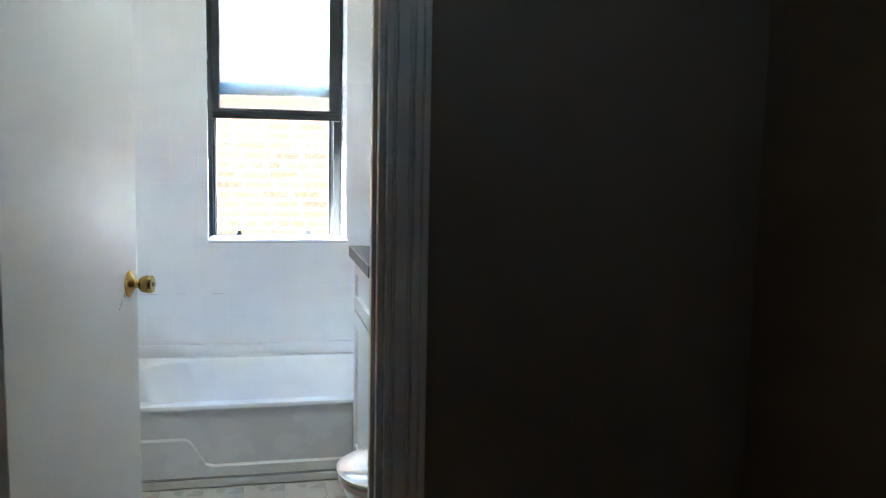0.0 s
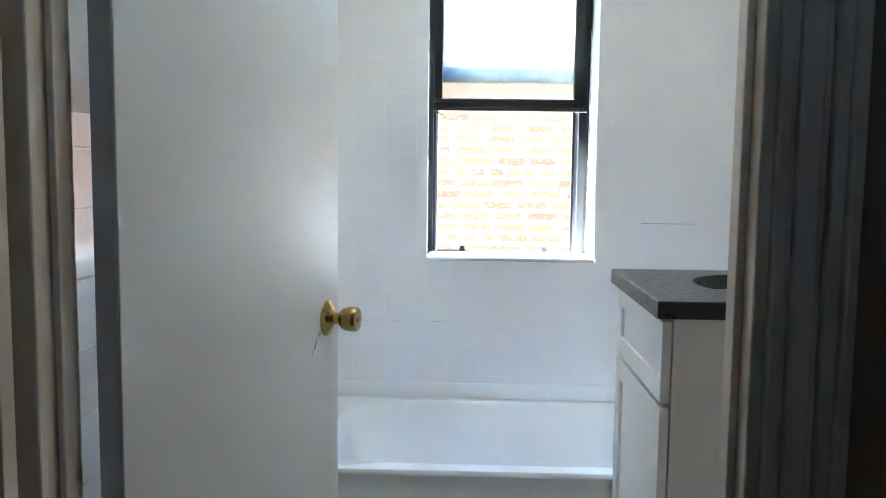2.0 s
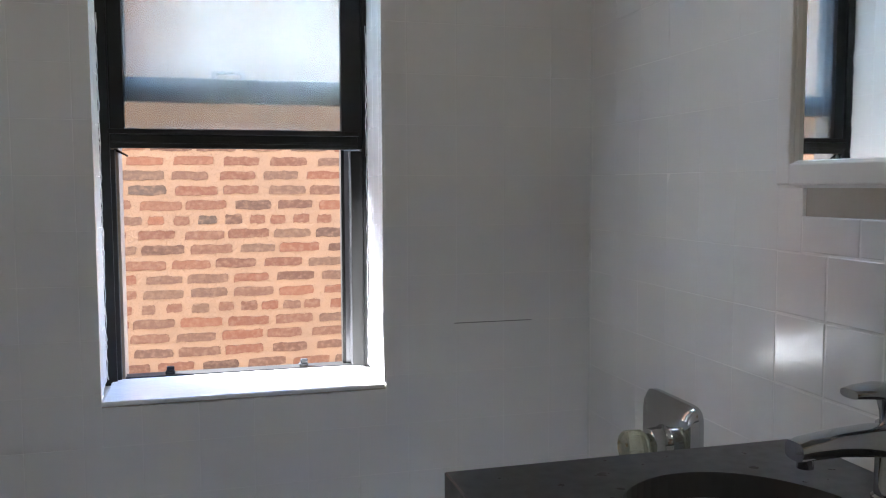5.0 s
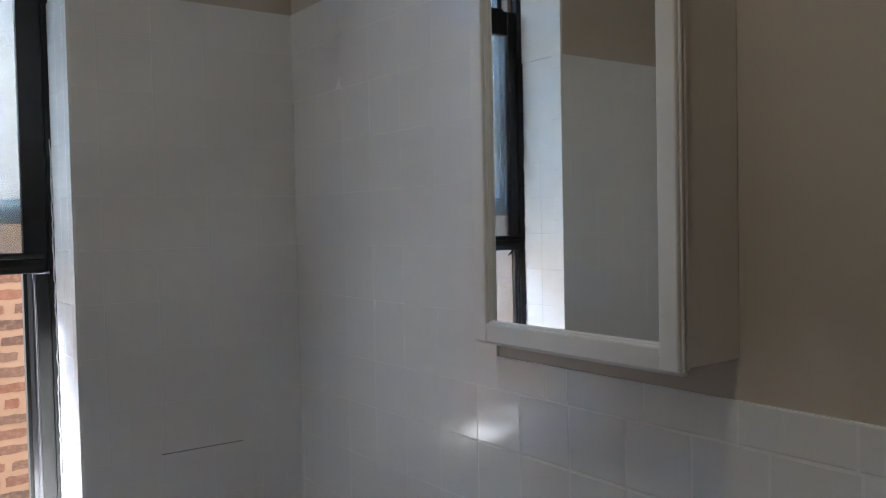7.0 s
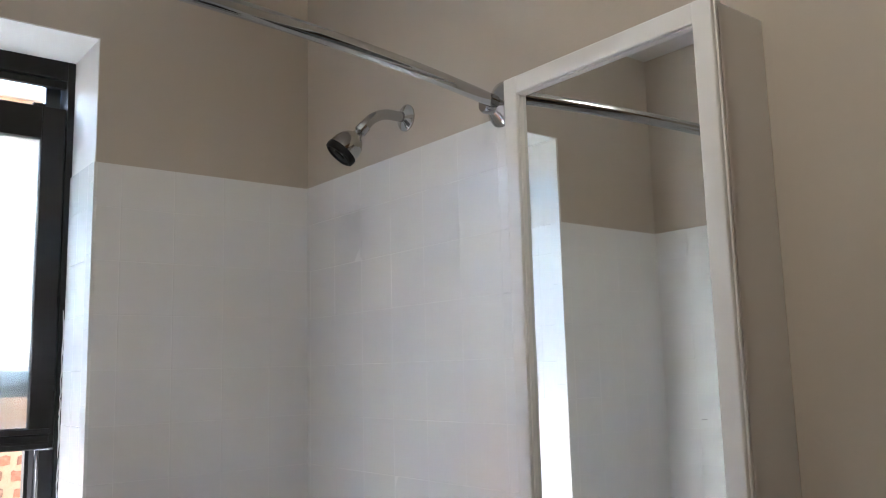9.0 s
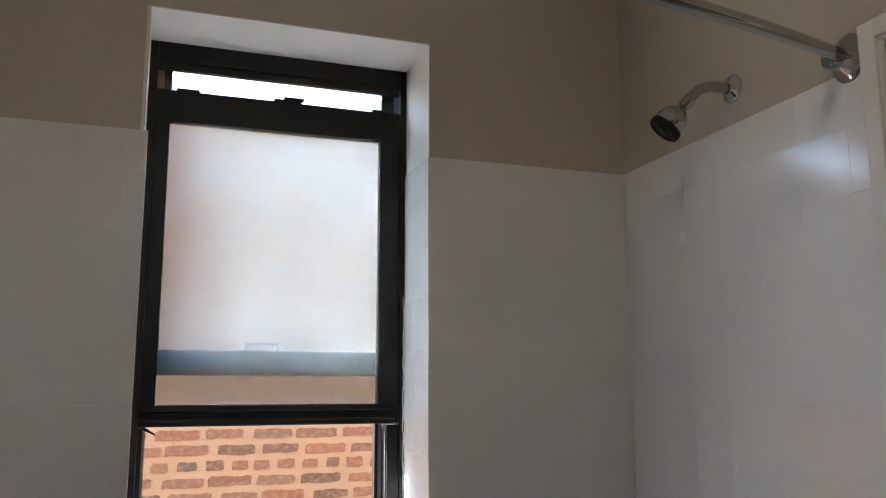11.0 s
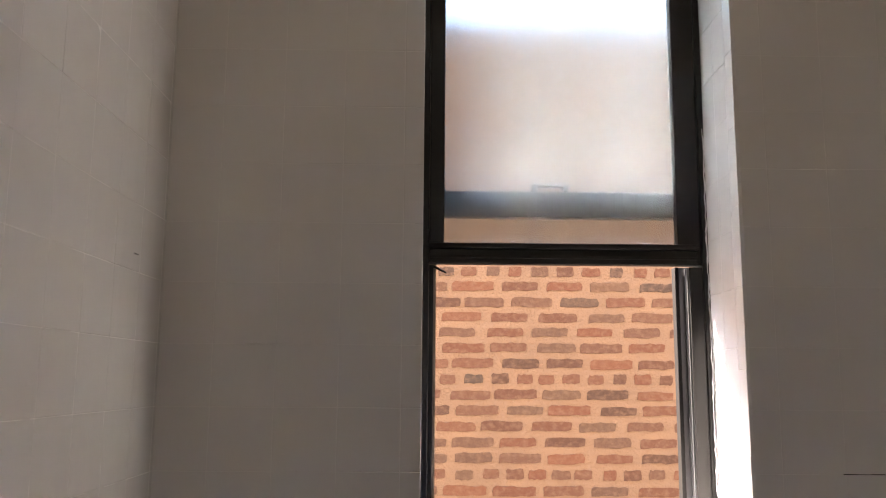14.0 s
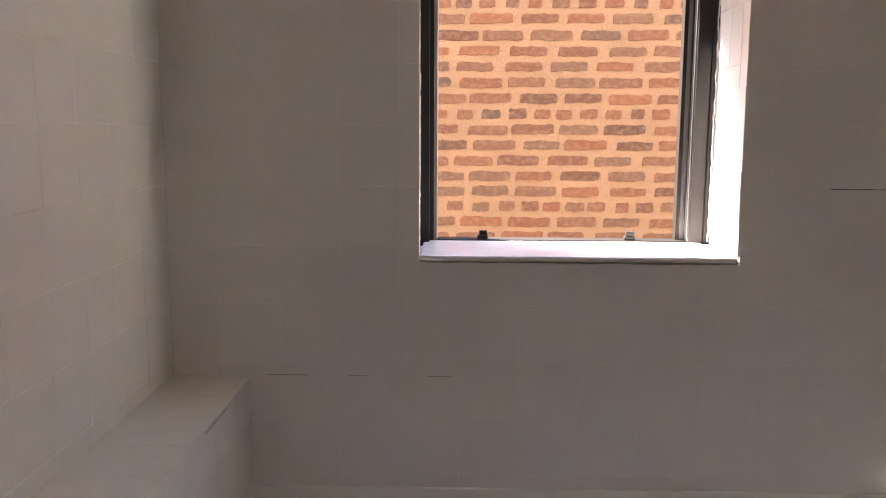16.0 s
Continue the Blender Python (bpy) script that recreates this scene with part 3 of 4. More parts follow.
b = part("edge_moulding", boxes(((MX0 + 0.006, MY0 - 0.003, MZ0 + 0.002), (MX0 + 0.010, MY0 + 0.001, MZ1 - 0.002), 0.001), ((MX0 + 0.013, MY0 - 0.002, MZ0 + 0.002), (MX0 + 0.020, MY0 + 0.001, MZ1 - 0.002), 0.001), ((MX0 + 0.008, MY0, MZ0 - 0.004), (MX0 + 0.018, MY1, MZ0 + 0.001), 0.001)), CAB_FRAME)
b.parent = mdoor

# ---------- shower ----------
toX = Matrix.Rotation(radians(-90), 4, "Y")   # lathe axis to -x
shower = thing("wall_shower", (XR, 3.776, 2.13), "chrome shower head on a bent wall arm", "shower head")
bm = bmesh.new()
lathe(bm, [(0.0, 0.0), (0.030, 0.0), (0.030, 0.003), (0.026, 0.007), (0.014, 0.011), (0.012, 0.013), (0.0, 0.013)], Matrix.Translation((XR, 3.776, 2.136)) @ toX, 32)
child(part("flange", bm, CHROME, smooth=True), shower)
bm = bmesh.new()
arm = [Vector((XR - 0.002, 3.776, 2.136))]
for k in range(13):
    a = radians(50) * k / 12
    arm.append(Vector((XR - 0.040 - 0.085 * math.sin(a), 3.776, 2.136 - 0.085 * (1 - math.cos(a)))))
d = Vector((-math.cos(radians(50)), 0, -math.sin(radians(50))))
arm.append(arm[-1] + d * 0.012)
tube(bm, arm, 0.0115)
child(part("arm", bm, CHROME, smooth=True), shower)
tilt = Vector((-0.60, 0.26, -0.76)).normalized()
turn = tilt.to_track_quat("Z", "Y").to_matrix().to_4x4()
bm = bmesh.new()
lathe(bm, [(0.0, -0.004), (0.0135, -0.003), (0.0135, 0.014), (0.010, 0.018), (0.012, 0.024), (0.022, 0.032), (0.030, 0.044), (0.0335, 0.058), (0.034, 0.072), (0.0, 0.072)], Matrix.Translation(arm[-1]) @ turn, 36)
child(part("head", bm, CHROME, smooth=True), shower)
bm = bmesh.new()
lathe(bm, [(0.0, 0.071), (0.0345, 0.071), (0.0352, 0.076), (0.034, 0.083), (0.029, 0.086), (0.026, 0.082), (0.014, 0.082), (0.013, 0.085), (0.0, 0.086)], Matrix.Translation(arm[-1]) @ turn, 36)
child(part("spray_face", bm, RUBBER, label="black spray face", smooth=True), shower)

rod = thing("shower_rod", (0.3, 3.45, 2.077), "curved chrome shower curtain rod between the walls", "curtain rod")
RY, RZ, SAG = 3.464, 2.080, 0.12
pts = []
for k in range(41):
    x = XL + 0.004 + (XR - XL - 0.008) * k / 40
    q = (x - (XL + XR) / 2) / ((XR - XL) / 2)
    pts.append((x, RY - SAG * (1 - q * q), RZ))
bm = bmesh.new()
tube(bm, pts, 0.0125, 24)
child(part("bar", bm, CHROME, smooth=True), rod)
for x, sgn_ in ((XR, -1), (XL, 1)):
    bm = bmesh.new()
    lathe(bm, [(0.0, 0.0), (0.046, 0.0), (0.046, 0.004), (0.042, 0.010), (0.029, 0.018), (0.021, 0.024), (0.0195, 0.040), (0.0165, 0.044), (0.0, 0.044)], Matrix.Translation((x, RY, RZ)) @ Matrix.Rotation(radians(90 * sgn_), 4, "Y") @ Matrix.Rotation(radians(12 * sgn_), 4, "X"), 36)
    child(part("flange", bm, CHROME, smooth=True), rod)

valve = thing("shower_valve", (XR, 3.785, 0.80), "chrome shower valve plate with a clear acrylic knob", "shower valve")
bm = bmesh.new()
VYc, VZc = 3.785, 0.80
def shield(hw, hh, x, p=3.2):
    ring = []
    for k in range(40):
        a = 2 * math.pi * k / 40
        c, s_ = math.cos(a), math.sin(a)
        ring.append(bm.verts.new((x, VYc + hw * math.copysign(abs(c) ** (2 / p), c), VZc + hh * math.copysign(abs(s_) ** (2 / p), s_))))
    return ring
loft(bm, [shield(0.104, 0.100, XR - 0.001, 8), shield(0.104, 0.100, XR - 0.018, 8), shield(0.094, 0.090, XR - 0.030, 7), shield(0.066, 0.066, XR - 0.034, 4)], True, True)
child(part("plate", bm, CHROME, smooth=True), valve)
bm = bmesh.new()
lathe(bm, [(0.0, 0.026), (0.048, 0.026), (0.043, 0.032), (0.038, 0.045), (0.036, 0.068), (0.030, 0.072), (0.0, 0.072)], Matrix.Translation((XR, VYc, VZc)) @ toX, 36)
child(part("sleeve", bm, CHROME, smooth=True), valve)
bm = bmesh.new()
lathe(bm, [(0.0, 0.0725), (0.018, 0.0725), (0.030, 0.078), (0.037, 0.090), (0.038, 0.112), (0.034, 0.122), (0.026, 0.126), (0.0, 0.126)], Matrix.Translation((XR, VYc, VZc)) @ toX, 12)
knob = child(part("knob", bm, ACRYL, label="yellowed clear acrylic knob"), valve)
for k in range(3):
    bm = bmesh.new()
    a = 2.1 * k + 0.4
    lathe(bm, [(0.0, 0.1262), (0.0042, 0.1262), (0.0042, 0.1275), (0.0, 0.1275)], Matrix.Translation((XR, VYc + 0.02 * math.cos(a), VZc + 0.02 * math.sin(a))) @ toX, 12)
    q = part("screw_cap", bm, BRASS_DARK, smooth=True)
    q.location -= valve.location
    q.parent = valve

# ---------- toilet ----------
toilet = thing("toilet", (0.80, 2.48, 0), "white porcelain toilet with a closed glossy lid", "toilet")
TY = 2.48
bm = bmesh.new()
loft(bm, [superring(bm, x, TY, rx, ry, z, 40, pw) for x, rx, ry, z, pw in
          ((0.75, 0.20, 0.105, 0.0, 3), (0.75, 0.19, 0.10, 0.03, 3), (0.74, 0.17, 0.095, 0.14, 2.4), (0.70, 0.20, 0.13, 0.26, 2.2), (0.68, 0.245, 0.175, 0.345, 2.2), (0.68, 0.25, 0.18, 0.368, 2.2), (0.68, 0.24, 0.172, 0.374, 2.2))], True, True)
child(part("bowl", bm, PORCELAIN, smooth=True), toilet)
bm = bmesh.new()
loft(bm, [superring(bm, 0.675, TY, rx, ry, z, 48, 2.25) for rx, ry, z in ((0.245, 0.180, 0.3755), (0.255, 0.188, 0.378), (0.255, 0.188, 0.390), (0.250, 0.184, 0.393))], True, True)
child(part("seat", bm, PORCELAIN, smooth=True), toilet)
bm = bmesh.new()
loft(bm, [superring(bm, 0.675, TY, rx, ry, z, 48, 2.25) for rx, ry, z in ((0.250, 0.184, 0.3945), (0.257, 0.190, 0.398), (0.257, 0.190, 0.405), (0.245, 0.180, 0.412), (0.20, 0.14, 0.415))], True, True)
child(part("lid", bm, PORCELAIN, smooth=True), toilet)
child(part("tank", boxes(((0.925, TY - 0.21, 0.36), (XR - 0.012, TY + 0.21, 0.70), 0.022)), PORCELAIN, smooth=True), toilet)
child(part("tank_lid", boxes(((0.912, TY - 0.222, 0.7005), (XR - 0.010, TY + 0.222, 0.735), 0.010)), PORCELAIN, smooth=True), toilet)
bm = bmesh.new()
tube(bm, [(0.922, TY + 0.16, 0.65), (0.908, TY + 0.16, 0.65), (0.905, TY + 0.13, 0.648), (0.905, TY + 0.09, 0.644)], [0.009, 0.008, 0.006, 0.007], 12)
child(part("flush_lever", bm, CHROME, smooth=True), toilet)

# ---------- window ----------
window = tagged(new("window_1"), "dark bronze double-hung window, lower sash raised, panes fogged", kind="structure")
FY0, FY1 = 4.402, 4.475
bm = boxes(((-0.05, FY0, WZ0), (-0.004, FY1, 2.37), 0.002), ((0.602, FY0, WZ0), (0.65, FY1, 2.37), 0.002),
           ((-0.0038, FY0 + 0.002, 2.296), (0.6018, FY1, 2.37), 0.002), ((-0.0038, FY0 + 0.012, 2.279), (0.6018, FY0 + 0.03, 2.2958), 0.001),
           ((0.004, FY0 + 0.03, WZ0), (0.602, FY1, 0.868), 0.001))
part("window_frame", bm, FRAME, window)
# side tracks, with their ridges
for x0, x1, xs in ((-0.0035, 0.008, 1), (0.561, 0.6015, -1)):
    bm = boxes(((x0, FY0 + 0.050, 0.8685), (x1, FY1 - 0.002, 1.43), 0.001))
    tr = part("side_track", bm, ALU, window, "worn bare metal sash track")
    lip = (0.552, 0.5608) if xs < 0 else (0.0082, 0.0105)
    part("track_lip", boxes(((lip[0], FY0 + 0.046, 0.8685), (lip[1], FY1 - 0.001, 1.43), 0.001)), FRAME, tr, "dark outer lip of the track")
    for y0 in (FY0 + 0.004, FY0 + 0.022, FY0 + 0.04):
        xa, xb = (x0 + 0.011, x1) if xs < 0 else (x0, x1 - 0.002)
        q = part("ridge", boxes(((xa, y0, 0.8685), (xb, y0 + 0.0045, 1.425), 0.0008)), FRAME if y0 < FY0 + 0.01 else ALU, tr)


def sash(name, y0, x0, x1, z0, z1, stile, bottom, top, thick, material, glass, label, wide=0.0):
    ob = part(name, boxes(((x0, y0, z0), (x0 + stile, y0 + thick, z1), 0.0015), ((x1 - stile - wide, y0, z0), (x1, y0 + thick, z1), 0.0015),
                          ((x0 + stile, y0 + 0.001, z0), (x1 - stile - wide, y0 + thick, z0 + bottom), 0.0015), ((x0 + stile, y0 + 0.001, z1 - top), (x1 - stile - wide, y0 + thick, z1), 0.0015)), material, window, label)
    part("pane", boxes(((x0 + stile - 0.003, y0 + thick * 0.5, z0 + bottom - 0.003), (x1 - stile - wide + 0.003, y0 + thick * 0.5 + 0.004, z1 - top + 0.003), 0)), glass, ob, "fogged, streaked glass")
    return ob


lower = sash("lower_sash", FY0 + 0.008, -0.0035, 0.6015, 1.43, 2.226, 0.0325, 0.046, 0.078, 0.030, FRAME, FOG, "raised lower sash, dark bronze", 0.019)
upper = sash("upper_sash", FY0 + 0.058, -0.0035, 0.600, 1.545, 2.326, 0.034, 0.060, 0.010, 0.030, GREEN, CLEAR, "upper sash behind, dark greenish")
part("lift_rail", boxes(((-0.006, FY0 - 0.006, 1.462), (0.592, FY0 + 0.0075, 1.474), 0.002), ((-0.004, FY0 - 0.001, 1.428), (0.590, FY0 + 0.0075, 1.4615), 0.003), ((-0.004, FY0 - 0.005, 1.440), (0.590, FY0 - 0.0012, 1.446), 0.001)), FRAME, lower)
part("sash_lock", boxes(((0.275, FY0 + 0.015, 2.2262), (0.345, FY0 + 0.040, 2.236), 0.003), ((0.300, FY0 + 0.018, 2.236), (0.352, FY0 + 0.036, 2.244), 0.003)), FRAME, lower)
for x0, x1 in ((0.041, 0.095), (0.53, 0.558)):
    part("tilt_latch", boxes(((x0, FY0 + 0.014, 2.2262), (x1, FY0 + 0.034, 2.2345), 0.002)), FRAME, lower)
bm = boxes(((0.232, FY0 + 0.060, 1.6052), (0.244, FY0 + 0.078, 1.622), 0.002), ((0.304, FY0 + 0.060, 1.6052), (0.316, FY0 + 0.078, 1.622), 0.002), ((0.232, FY0 + 0.060, 1.6165), (0.316, FY0 + 0.070, 1.624), 0.002))
part("lock_keeper", bm, ALU, upper)
for x in (0.116, 0.448):
    bmk = boxes(((x - 0.012, FY0 + 0.034, 0.8682), (x + 0.012, FY0 + 0.052, 0.876), 0.002), ((x - 0.008, FY0 + 0.036, 0.876), (x + 0.010, FY0 + 0.05, 0.887), 0.002))
    part("sill_clip", bmk, RUBBER, window)
bm = bmesh.new()
tube(bm, [(0.004, FY0 + 0.03, 1.426), (0.014, FY0 + 0.026, 1.421), (0.034, FY0 + 0.02, 1.410)], [0.003, 0.003, 0.002], 8)
part("cord_stub", bm, FRAME, window)
part("window_sill", boxes(((-0.0175, YW - 0.009, WZ0 - 0.003), (WX1 - 0.003, FY0 + 0.03, 0.8655), 0.005)), SILL, window)
# upper, untiled reveals in white
for x0, x1 in ((WX0 - 0.012, WX0 + 0.008), (WX1 - 0.002, WX1 + 0.012)):
    part("reveal_lining", boxes(((x0, YW + 0.0005, TILE_TOP), (x1, FY0, WZ1), 0)), CEIL, window)
part("head_lining", boxes(((WX0, YW + 0.0005, WZ1 - 0.003), (WX1, FY0, WZ1 + 0.01), 0)), CEIL, window)

# ragged caulk where the frame meets the reveals
rc = random.Random(21)
for x, ya in ((0.6115, FY0 - 0.003), (-0.025, FY0 - 0.003)):
    pts, rad, z = [], [], 0.872
    while z < 1.75:
        pts.append((x + rc.uniform(-0.0015, 0.0015), ya + rc.uniform(-0.001, 0.001), z))
        rad.append(rc.uniform(0.0008, 0.0021))
        z += rc.uniform(0.006, 0.02)
    bm = bmesh.new()
    tube(bm, pts, rad, 6)
    part("caulk_bead", bm, SILL, window, "ragged old white caulk", True)

# ---------- ceiling lamp, behind and above the camera ----------
lamp_thing = thing("ceiling_light", (0.25, 2.75, ZC), "round ceiling light with a white glass dome", "ceiling light")
bm = bmesh.new()
lathe(bm, [(0.0, 0), (0.13, 0), (0.13, -0.02), (0.12, -0.025), (0.0, -0.025)], Matrix.Translation((0.25, 2.75, ZC)), 32)
child(part("base", bm, CHROME, smooth=True), lamp_thing)
GLOW, _nt, _p = mat_new("lamp_glass")
set_in(_p, "Base Color", (0.85, 0.83, 0.78, 1)); set_in(_p, "Emission Color", (1.0, 0.86, 0.68, 1)); set_in(_p, "Emission Strength", LAMP)
bm = bmesh.new()
lathe(bm, [(0.118, -0.0255), (0.116, -0.045), (0.10, -0.07), (0.07, -0.088), (0.03, -0.096), (0.0, -0.097)], Matrix.Translation((0.25, 2.75, ZC)), 32)
child(part("dome", bm, GLOW, smooth=True), lamp_thing)

# ---------- neighbouring building ----------
BY, BTOP, COURSE = 6.4, 2.86, 0.070
neigh = thing("brick_building", (0, BY, -3), "old common-brick building with wide peach mortar joints", "building")
bwall = child(part("wall", boxes(((-7, BY, -3), (8, BY + 0.3, BTOP), 0)), MORTAR), neigh)
child(part("roof", boxes(((-7.0, BY + 0.3, BTOP - 0.5), (8.0, BY + 8, BTOP - 0.3), 0)), GROUND), neigh)
child(part("coping", boxes(((-7.03, BY - 0.03, BTOP), (8.03, BY + 0.33, BTOP + 0.06), 0.01)), GROUND), neigh)

rb = random.Random(11)


def brick_outline(length, height, r):
    """The ragged visible face of a brick smeared with mortar, round (0, 0) in x and z."""
    pts, n = [], 6
    hx_, hz_ = length / 2, height / 2
    for k in range(n):
        pts.append((-hx_ + length * k / n, -hz_ + r.uniform(-0.0032, 0.0032)))
    pts += [(hx_ + r.uniform(-0.006, 0.002), -hz_ * 0.8), (hx_ + r.uniform(-0.0032, 0.0032), 0), (hx_ + r.uniform(-0.006, 0.002), hz_ * 0.8)]
    for k in range(n):
        pts.append((hx_ - length * (k + 0.5) / n, hz_ + r.uniform(-0.0032, 0.0032)))
    pts += [(-hx_ + r.uniform(-0.002, 0.006), hz_ * 0.7), (-hx_ + r.uniform(-0.0032, 0.0032), 0)]
    return pts


def brick_faces(pts, proud=0.004):
    n = len(pts)
    vs = [(x, 0.004, z) for x, z in pts] + [(x * 0.985, -proud, z * 0.93) for x, z in pts]
    fs = [tuple(range(n, 2 * n))] + [(k, (k + 1) % n, n + (k + 1) % n, n + k) for k in range(n)]
    return vs, fs


variants = {"s": [], "h": []}
for key, ln, cnt in (("s", 0.184, 9), ("h", 0.076, 6)):
    for i in range(cnt):
        vs, fs = brick_faces(brick_outline(ln + rb.uniform(-0.022, 0.014), 0.042 + rb.uniform(-0.003, 0.004), rb))
        me = bpy.data.meshes.new("brick")
        me.from_pydata(vs, [], fs)
        me.update()
        me.materials.append(BRICK)
        variants[key].append(me)
rest_v, rest_f, count = [], [], 0
z = 1.177 - 30 * COURSE
row = -30
while z < BTOP - 0.05:
    header = row in (-26, -20, -13, -6, 0, 7, 14)
    step = 0.110 if header else 0.212
    x = -2.6 + rb.uniform(0, 0.2) + (0.1 if row % 2 else 0)
    while x < 3.4:
        zz = z + rb.uniform(-0.003, 0.003)
        if -0.30 < x < 1.20 and 0.10 < z < 2.02 and count < 300:
            ob = new("brick", rb.choice(variants["h" if header else "s"]))
            ob.parent = bwall
            ob.location = (x, BY - bwall.location.y - neigh.location.y, zz - bwall.location.z - neigh.location.z)
            ob.rotation_euler = (0, rb.uniform(-0.02, 0.02), 0)
            count += 1
        else:
            vs, fs = brick_faces(brick_outline((0.076 if header else 0.172) + rb.uniform(-0.015, 0.015), 0.038, rb))
            k0 = len(rest_v)
            rest_v += [(a + x, b + BY, c + zz) for a, b, c in vs]
            rest_f += [tuple(i + k0 for i in f_) for f_ in fs]
        x += step + rb.uniform(-0.012, 0.012)
    z += COURSE
    row += 1
me = bpy.data.meshes.new("brickwork")
me.from_pydata(rest_v, [], rest_f)
me.update()
me.materials.append(BRICK_REST)
ob = tagged(new("brickwork", me), kind="stuff")
ob.parent = bwall
ob.location = -(bwall.location + neigh.location)

# ---------- wall tiles ----------
GAP, PROUD = 0.0018, 0.007
tile_cache = {}


def tile_mesh(w, h, material):
    """A tile w by h, its face towards +z, with softened edges."""
    key = (round(w, 4), round(h, 4), material.name)
    if key not in tile_cache:
        soft = material is SATIN_TILE
        gap, e = (0.0005, 0.0010) if soft else (GAP, 0.0023)
        a, b, t = w / 2 - gap / 2, h / 2 - gap / 2, PROUD
        bm = bmesh.new()
        r0 = [bm.verts.new((x, y, 0)) for x, y in ((-a, -b), (a, -b), (a, b), (-a, b))]
        r1 = [bm.verts.new((x, y, t - e)) for x, y in ((-a, -b), (a, -b), (a, b), (-a, b))]
        r2 = [bm.verts.new((x, y, t - e * 0.3)) for x, y in ((-a + e * 0.3, -b + e * 0.3), (a - e * 0.3, -b + e * 0.3), (a - e * 0.3, b - e * 0.3), (-a + e * 0.3, b - e * 0.3))]
        r3 = [bm.verts.new((x, y, t)) for x, y in ((-a + e, -b + e), (a - e, -b + e), (a - e, b - e), (-a + e, b - e))]
        for ra, rb_ in ((r0, r1), (r1, r2), (r2, r3)):
            for k in range(4):
                bm.faces.new((ra[k], ra[(k + 1) % 4], rb_[(k + 1) % 4], rb_[k]))
        bm.faces.new(r3)
        tile_cache[key] = mesh_of(bm, "tile", material)
    return tile_cache[key]


rt = random.Random(3)


def lay(parent, origin, u, v, u_lines, v_lines, skip=(), material=None, tilt=0.0022):
    """Lays tiles between the joint lines along u and v, outside the skipped rectangles."""
    material = material or TILE
    n = u.cross(v)
    rot = Matrix((u, v, n)).transposed()
    for u0, u1 in zip(u_lines, u_lines[1:]):
        for v0, v1 in zip(v_lines, v_lines[1:]):
            rects = [(u0, u1, v0, v1)]
            for s0, s1, t0, t1 in skip:
                nxt = []
                for a0, a1, b0, b1 in rects:
                    if a1 <= s0 or a0 >= s1 or b1 <= t0 or b0 >= t1:
                        nxt.append((a0, a1, b0, b1))
                        continue
                    if a0 < s0: nxt.append((a0, s0, b0, b1))
                    if a1 > s1: nxt.append((s1, a1, b0, b1))
                    m0, m1 = max(a0, s0), min(a1, s1)
                    if b0 < t0: nxt.append((m0, m1, b0, t0))
                    if b1 > t1: nxt.append((m0, m1, t1, b1))
                rects = nxt
            for a0, a1, b0, b1 in rects:
                if a1 - a0 < 0.008 or b1 - b0 < 0.008:
                    continue
                ob = new("tile", tile_mesh(a1 - a0, b1 - b0, material))
                ob.parent = parent
                c = origin + u * ((a0 + a1) / 2) + v * ((b0 + b1) / 2)
                wob = Euler((rt.gauss(0, tilt), rt.gauss(0, tilt), 0)).to_matrix()
                ob.matrix_basis = Matrix.Translation(c - n * 0.001) @ (rot @ wob).to_4x4()


def lines(anchor, lo, hi, pitch=PITCH):
    k0 = math.floor((lo - anchor) / pitch) + 1
    out = [lo]
    k = k0
    while anchor + k * pitch < hi - 0.004:
        if anchor + k * pitch > lo + 0.004:
            out.append(anchor + k * pitch)
        k += 1
    return out + [hi]


X, Y, Z = Vector((1, 0, 0)), Vector((0, 1, 0)), Vector((0, 0, 1))
# backing of set grout, a hair behind the tile faces
structure("tile_bed_north", boxes(((XL, YW - 0.0066, 0.372), (WX0, YW, TILE_TOP - 0.001), 0), ((WX1, YW - 0.0066, 0.372), (XR, YW, TILE_TOP - 0.001), 0), ((WX0, YW - 0.0066, 0.372), (WX1, YW, WZ0 - 0.006), 0)), GROUT)
structure("tile_bed_east", boxes(((XR - 0.0066, SX, 0.372), (XR, YW - 0.0066, TILE_TOP - 0.001), 0), ((XR - 0.0064, YD, 0), (XR, SX, CAP_TOP - 0.001), 0)), GROUT)
structure("tile_bed_west", boxes(((XL, SX, 0.372), (XL + 0.0066, YW - 0.0066, TILE_TOP - 0.001), 0), ((XL, YD, 0), (XL + 0.0064, SX, CAP_TOP - 0.001), 0)), GROUT)

structure("tile_bed_reveal", boxes(((0.6148, YW - 0.005, 0.8675), (WX1 + 0.002, FY0, TILE_TOP - 0.001), 0), ((WX0 - 0.002, 4.25, 0.8675), (-0.0276, FY0, TILE_TOP - 0.001), 0),
                                   ((WX0 - 0.002, YW - 0.005, 0.8675), (-0.0168, 4.25, TILE_TOP - 0.001), 0)), GROUT)
zl = lines(Z0, 0.374, TILE_TOP)
win_hole = [(-0.0155, WX1, WZ0 - 0.006, TILE_TOP + 1)]
lay(wall_north, Vector((0, YW - 0.001, 0)), X, Z, lines(0.067, XL + 0.006, XR - 0.006, 0.1215), zl, win_hole, SATIN_TILE, 0.0012)
JY = 3.357 + PITCH               # the joint at which the plain wainscot begins
lay(wall_east, Vector((XR - 0.001, 0, 0)), -Y, Z, [-a for a in lines(3.357, SX, YW - 0.006)][::-1], [CAP_BOT] + [a for a in zl if a > CAP_BOT + 0.03], (), SATIN_TILE, 0.0022)
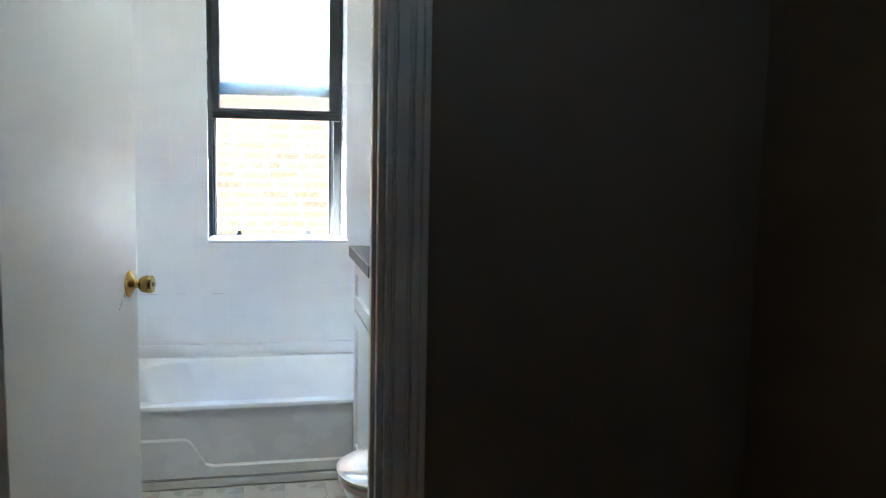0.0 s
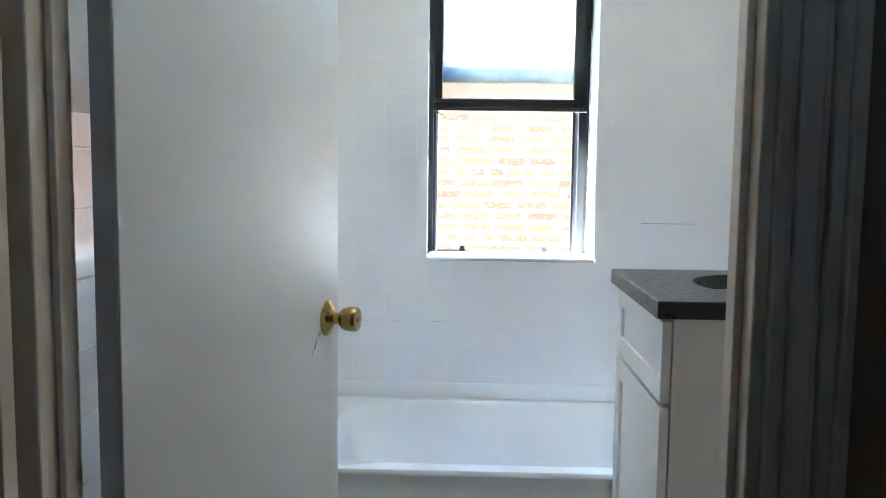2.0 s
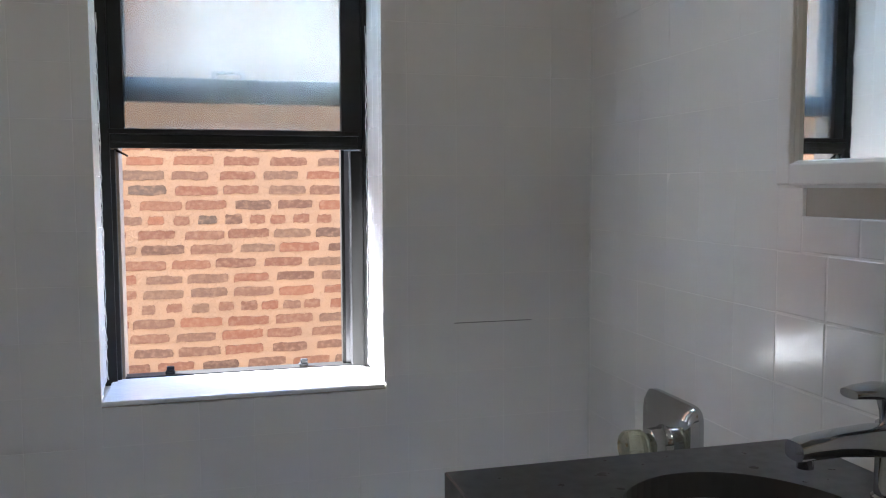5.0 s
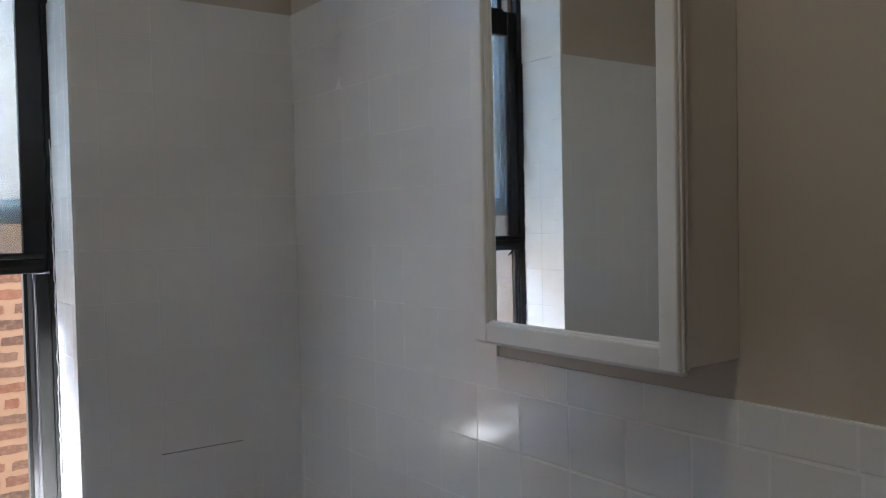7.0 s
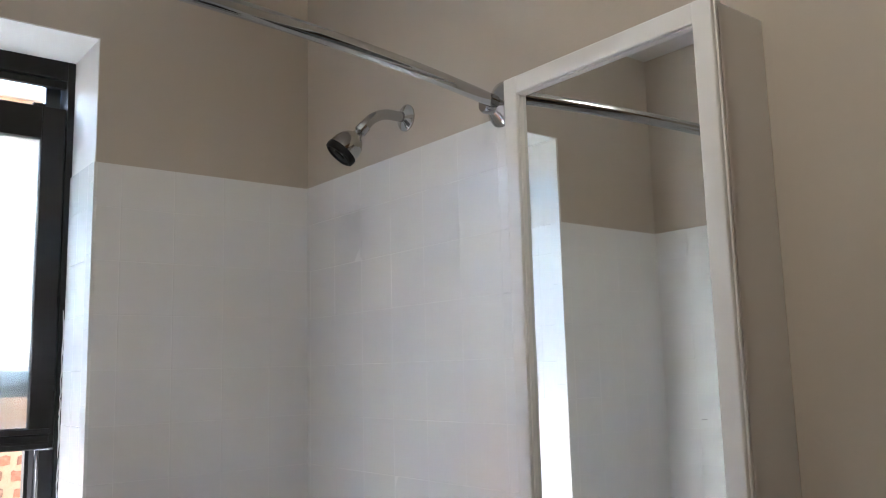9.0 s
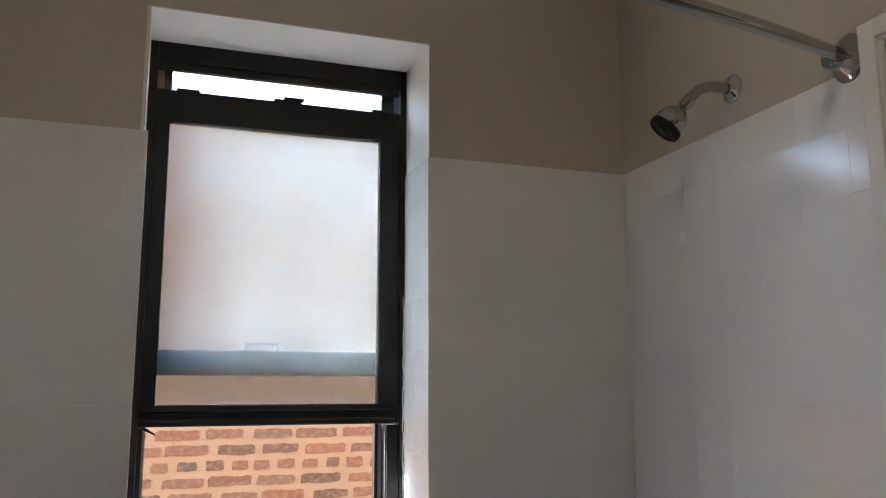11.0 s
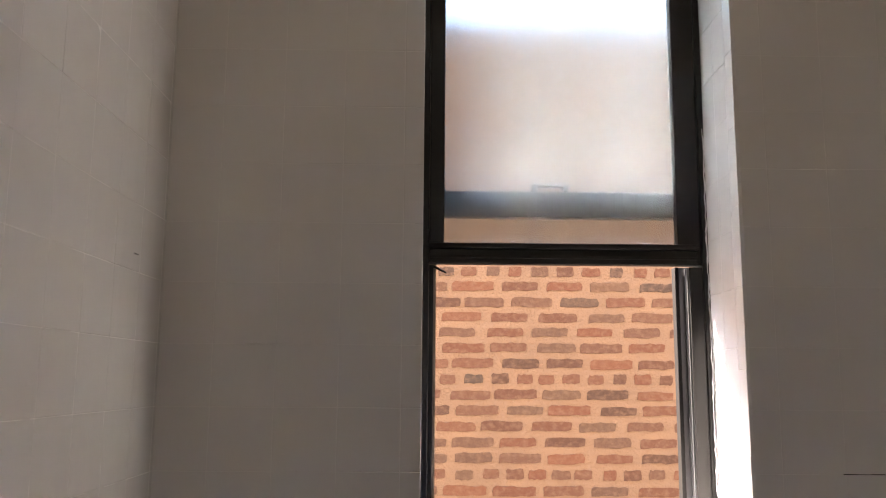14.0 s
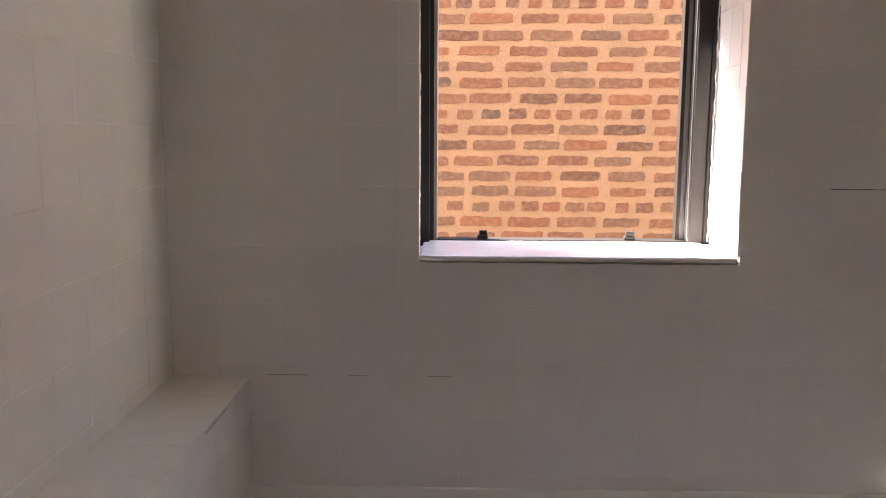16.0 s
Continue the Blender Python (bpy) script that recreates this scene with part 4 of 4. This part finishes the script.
lay(wall_east, Vector((XR - 0.001, 0, 0)), -Y, Z, [-a for a in lines(3.357, JY, YW - 0.006)][::-1], [a for a in zl if a < CAP_BOT - 0.03] + [CAP_BOT], (), SATIN_TILE, 0.0022)
zw = lines(Z0, 0.0, CAP_BOT)
lay(wall_east, Vector((XR - 0.001, 0, 0)), -Y, Z, [-a for a in lines(3.357, YD, JY)][::-1], zw, (), TILE, 0.0028)
caps = [-SX, -3.290, -3.242, -3.082, -2.924, -2.765, -2.607, -2.449, -2.29, -YD]
lay(wall_east, Vector((XR - 0.001, 0, 0)), -Y, Z, caps, [CAP_BOT, CAP_TOP], (), TILE, 0.0035)
lay(wall_west, Vector((XL + 0.001, 0, 0)), Y, Z, lines(3.357, SX, YW - 0.006), zl, (), SATIN_TILE, 0.0018)
lay(wall_west, Vector((XL + 0.001, 0, 0)), Y, Z, lines(3.357, YD, SX), zw + [CAP_TOP], (), TILE, 0.0028)
# window reveals: trim at the edge, tiles behind
zr = lines(Z0, 0.868, TILE_TOP)
zt = lines(1.362, 0.868, TILE_TOP, 0.163)
lay(wall_north, Vector((WX1, 0, 0)), -Y, Z, [-(FY0 - 0.001), -4.322, -4.250], zr, (), SATIN_TILE, 0.002)
lay(wall_north, Vector((WX1, 0, 0)), -Y, Z, [-4.250, -(YW - 0.0065)], zt, (), SATIN_TILE, 0.003)
lay(wall_north, Vector((-0.033, 0, 0)), Y, Z, [4.250, 4.322, FY0 - 0.001], zr, (), SATIN_TILE, 0.002)
lay(wall_north, Vector((-0.022, 0, 0)), Y, Z, [YW - 0.0065, 4.250], zt, (), SATIN_TILE, 0.003)
# open joints in the old tiling
crk = random.Random(8)
for x0, x1, z in ((0.79, 0.99, 1.0022), (-0.33, -0.24, 0.6150), (-0.16, -0.12, 0.6150), (0.0, 0.05, 0.6150)):
    xx = x0
    while xx < x1:
        ln = crk.uniform(0.02, 0.05)
        ob = part("open_joint", boxes(((xx, YW - 0.0073, z - 0.0007), (min(xx + ln, x1), YW - 0.0060, z + 0.0004 + crk.uniform(0, 0.0005)), 0)), DARK if z > 0.9 else FAINT, wall_north, "dark open joint")
        xx += ln + crk.choice((0.0, 0.0, 0.008))
part("scratch", boxes(((XL + 0.0062, 4.040, 1.391), (XL + 0.0076, 4.062, 1.3925), 0)), SCUFF, wall_west, "short dark scratch on the tiles")
# ledge top and face
ledge = bpy.data.objects["ledge"]
lay(ledge, Vector((0, 0, 0.606)), X, Y, [XL + 0.007, TX0 - 0.001], lines(3.357, TUB_Y, YW - 0.007), (), SATIN_TILE, 0.0015)
lay(ledge, Vector((TX0 - 0.002, 0, 0)), Y, Z, lines(3.357, TUB_Y + 0.001, YW - 0.007), lines(Z0, 0.345, 0.612), (), SATIN_TILE, 0.0015)
# floor
lay(floor, Vector((0, 0, -0.008)), X, Y, lines(0.0, XL, XR, 0.152), lines(2.2, YH, TUB_Y, 0.152), (), FLOOR, 0.0015)
ledge_gap = part("open_joint", boxes(((TX0 + 0.0035, 3.90, 0.6040), (TX0 + 0.0056, 4.03, 0.6048), 0)), FAINT, ledge, "dark open joint")
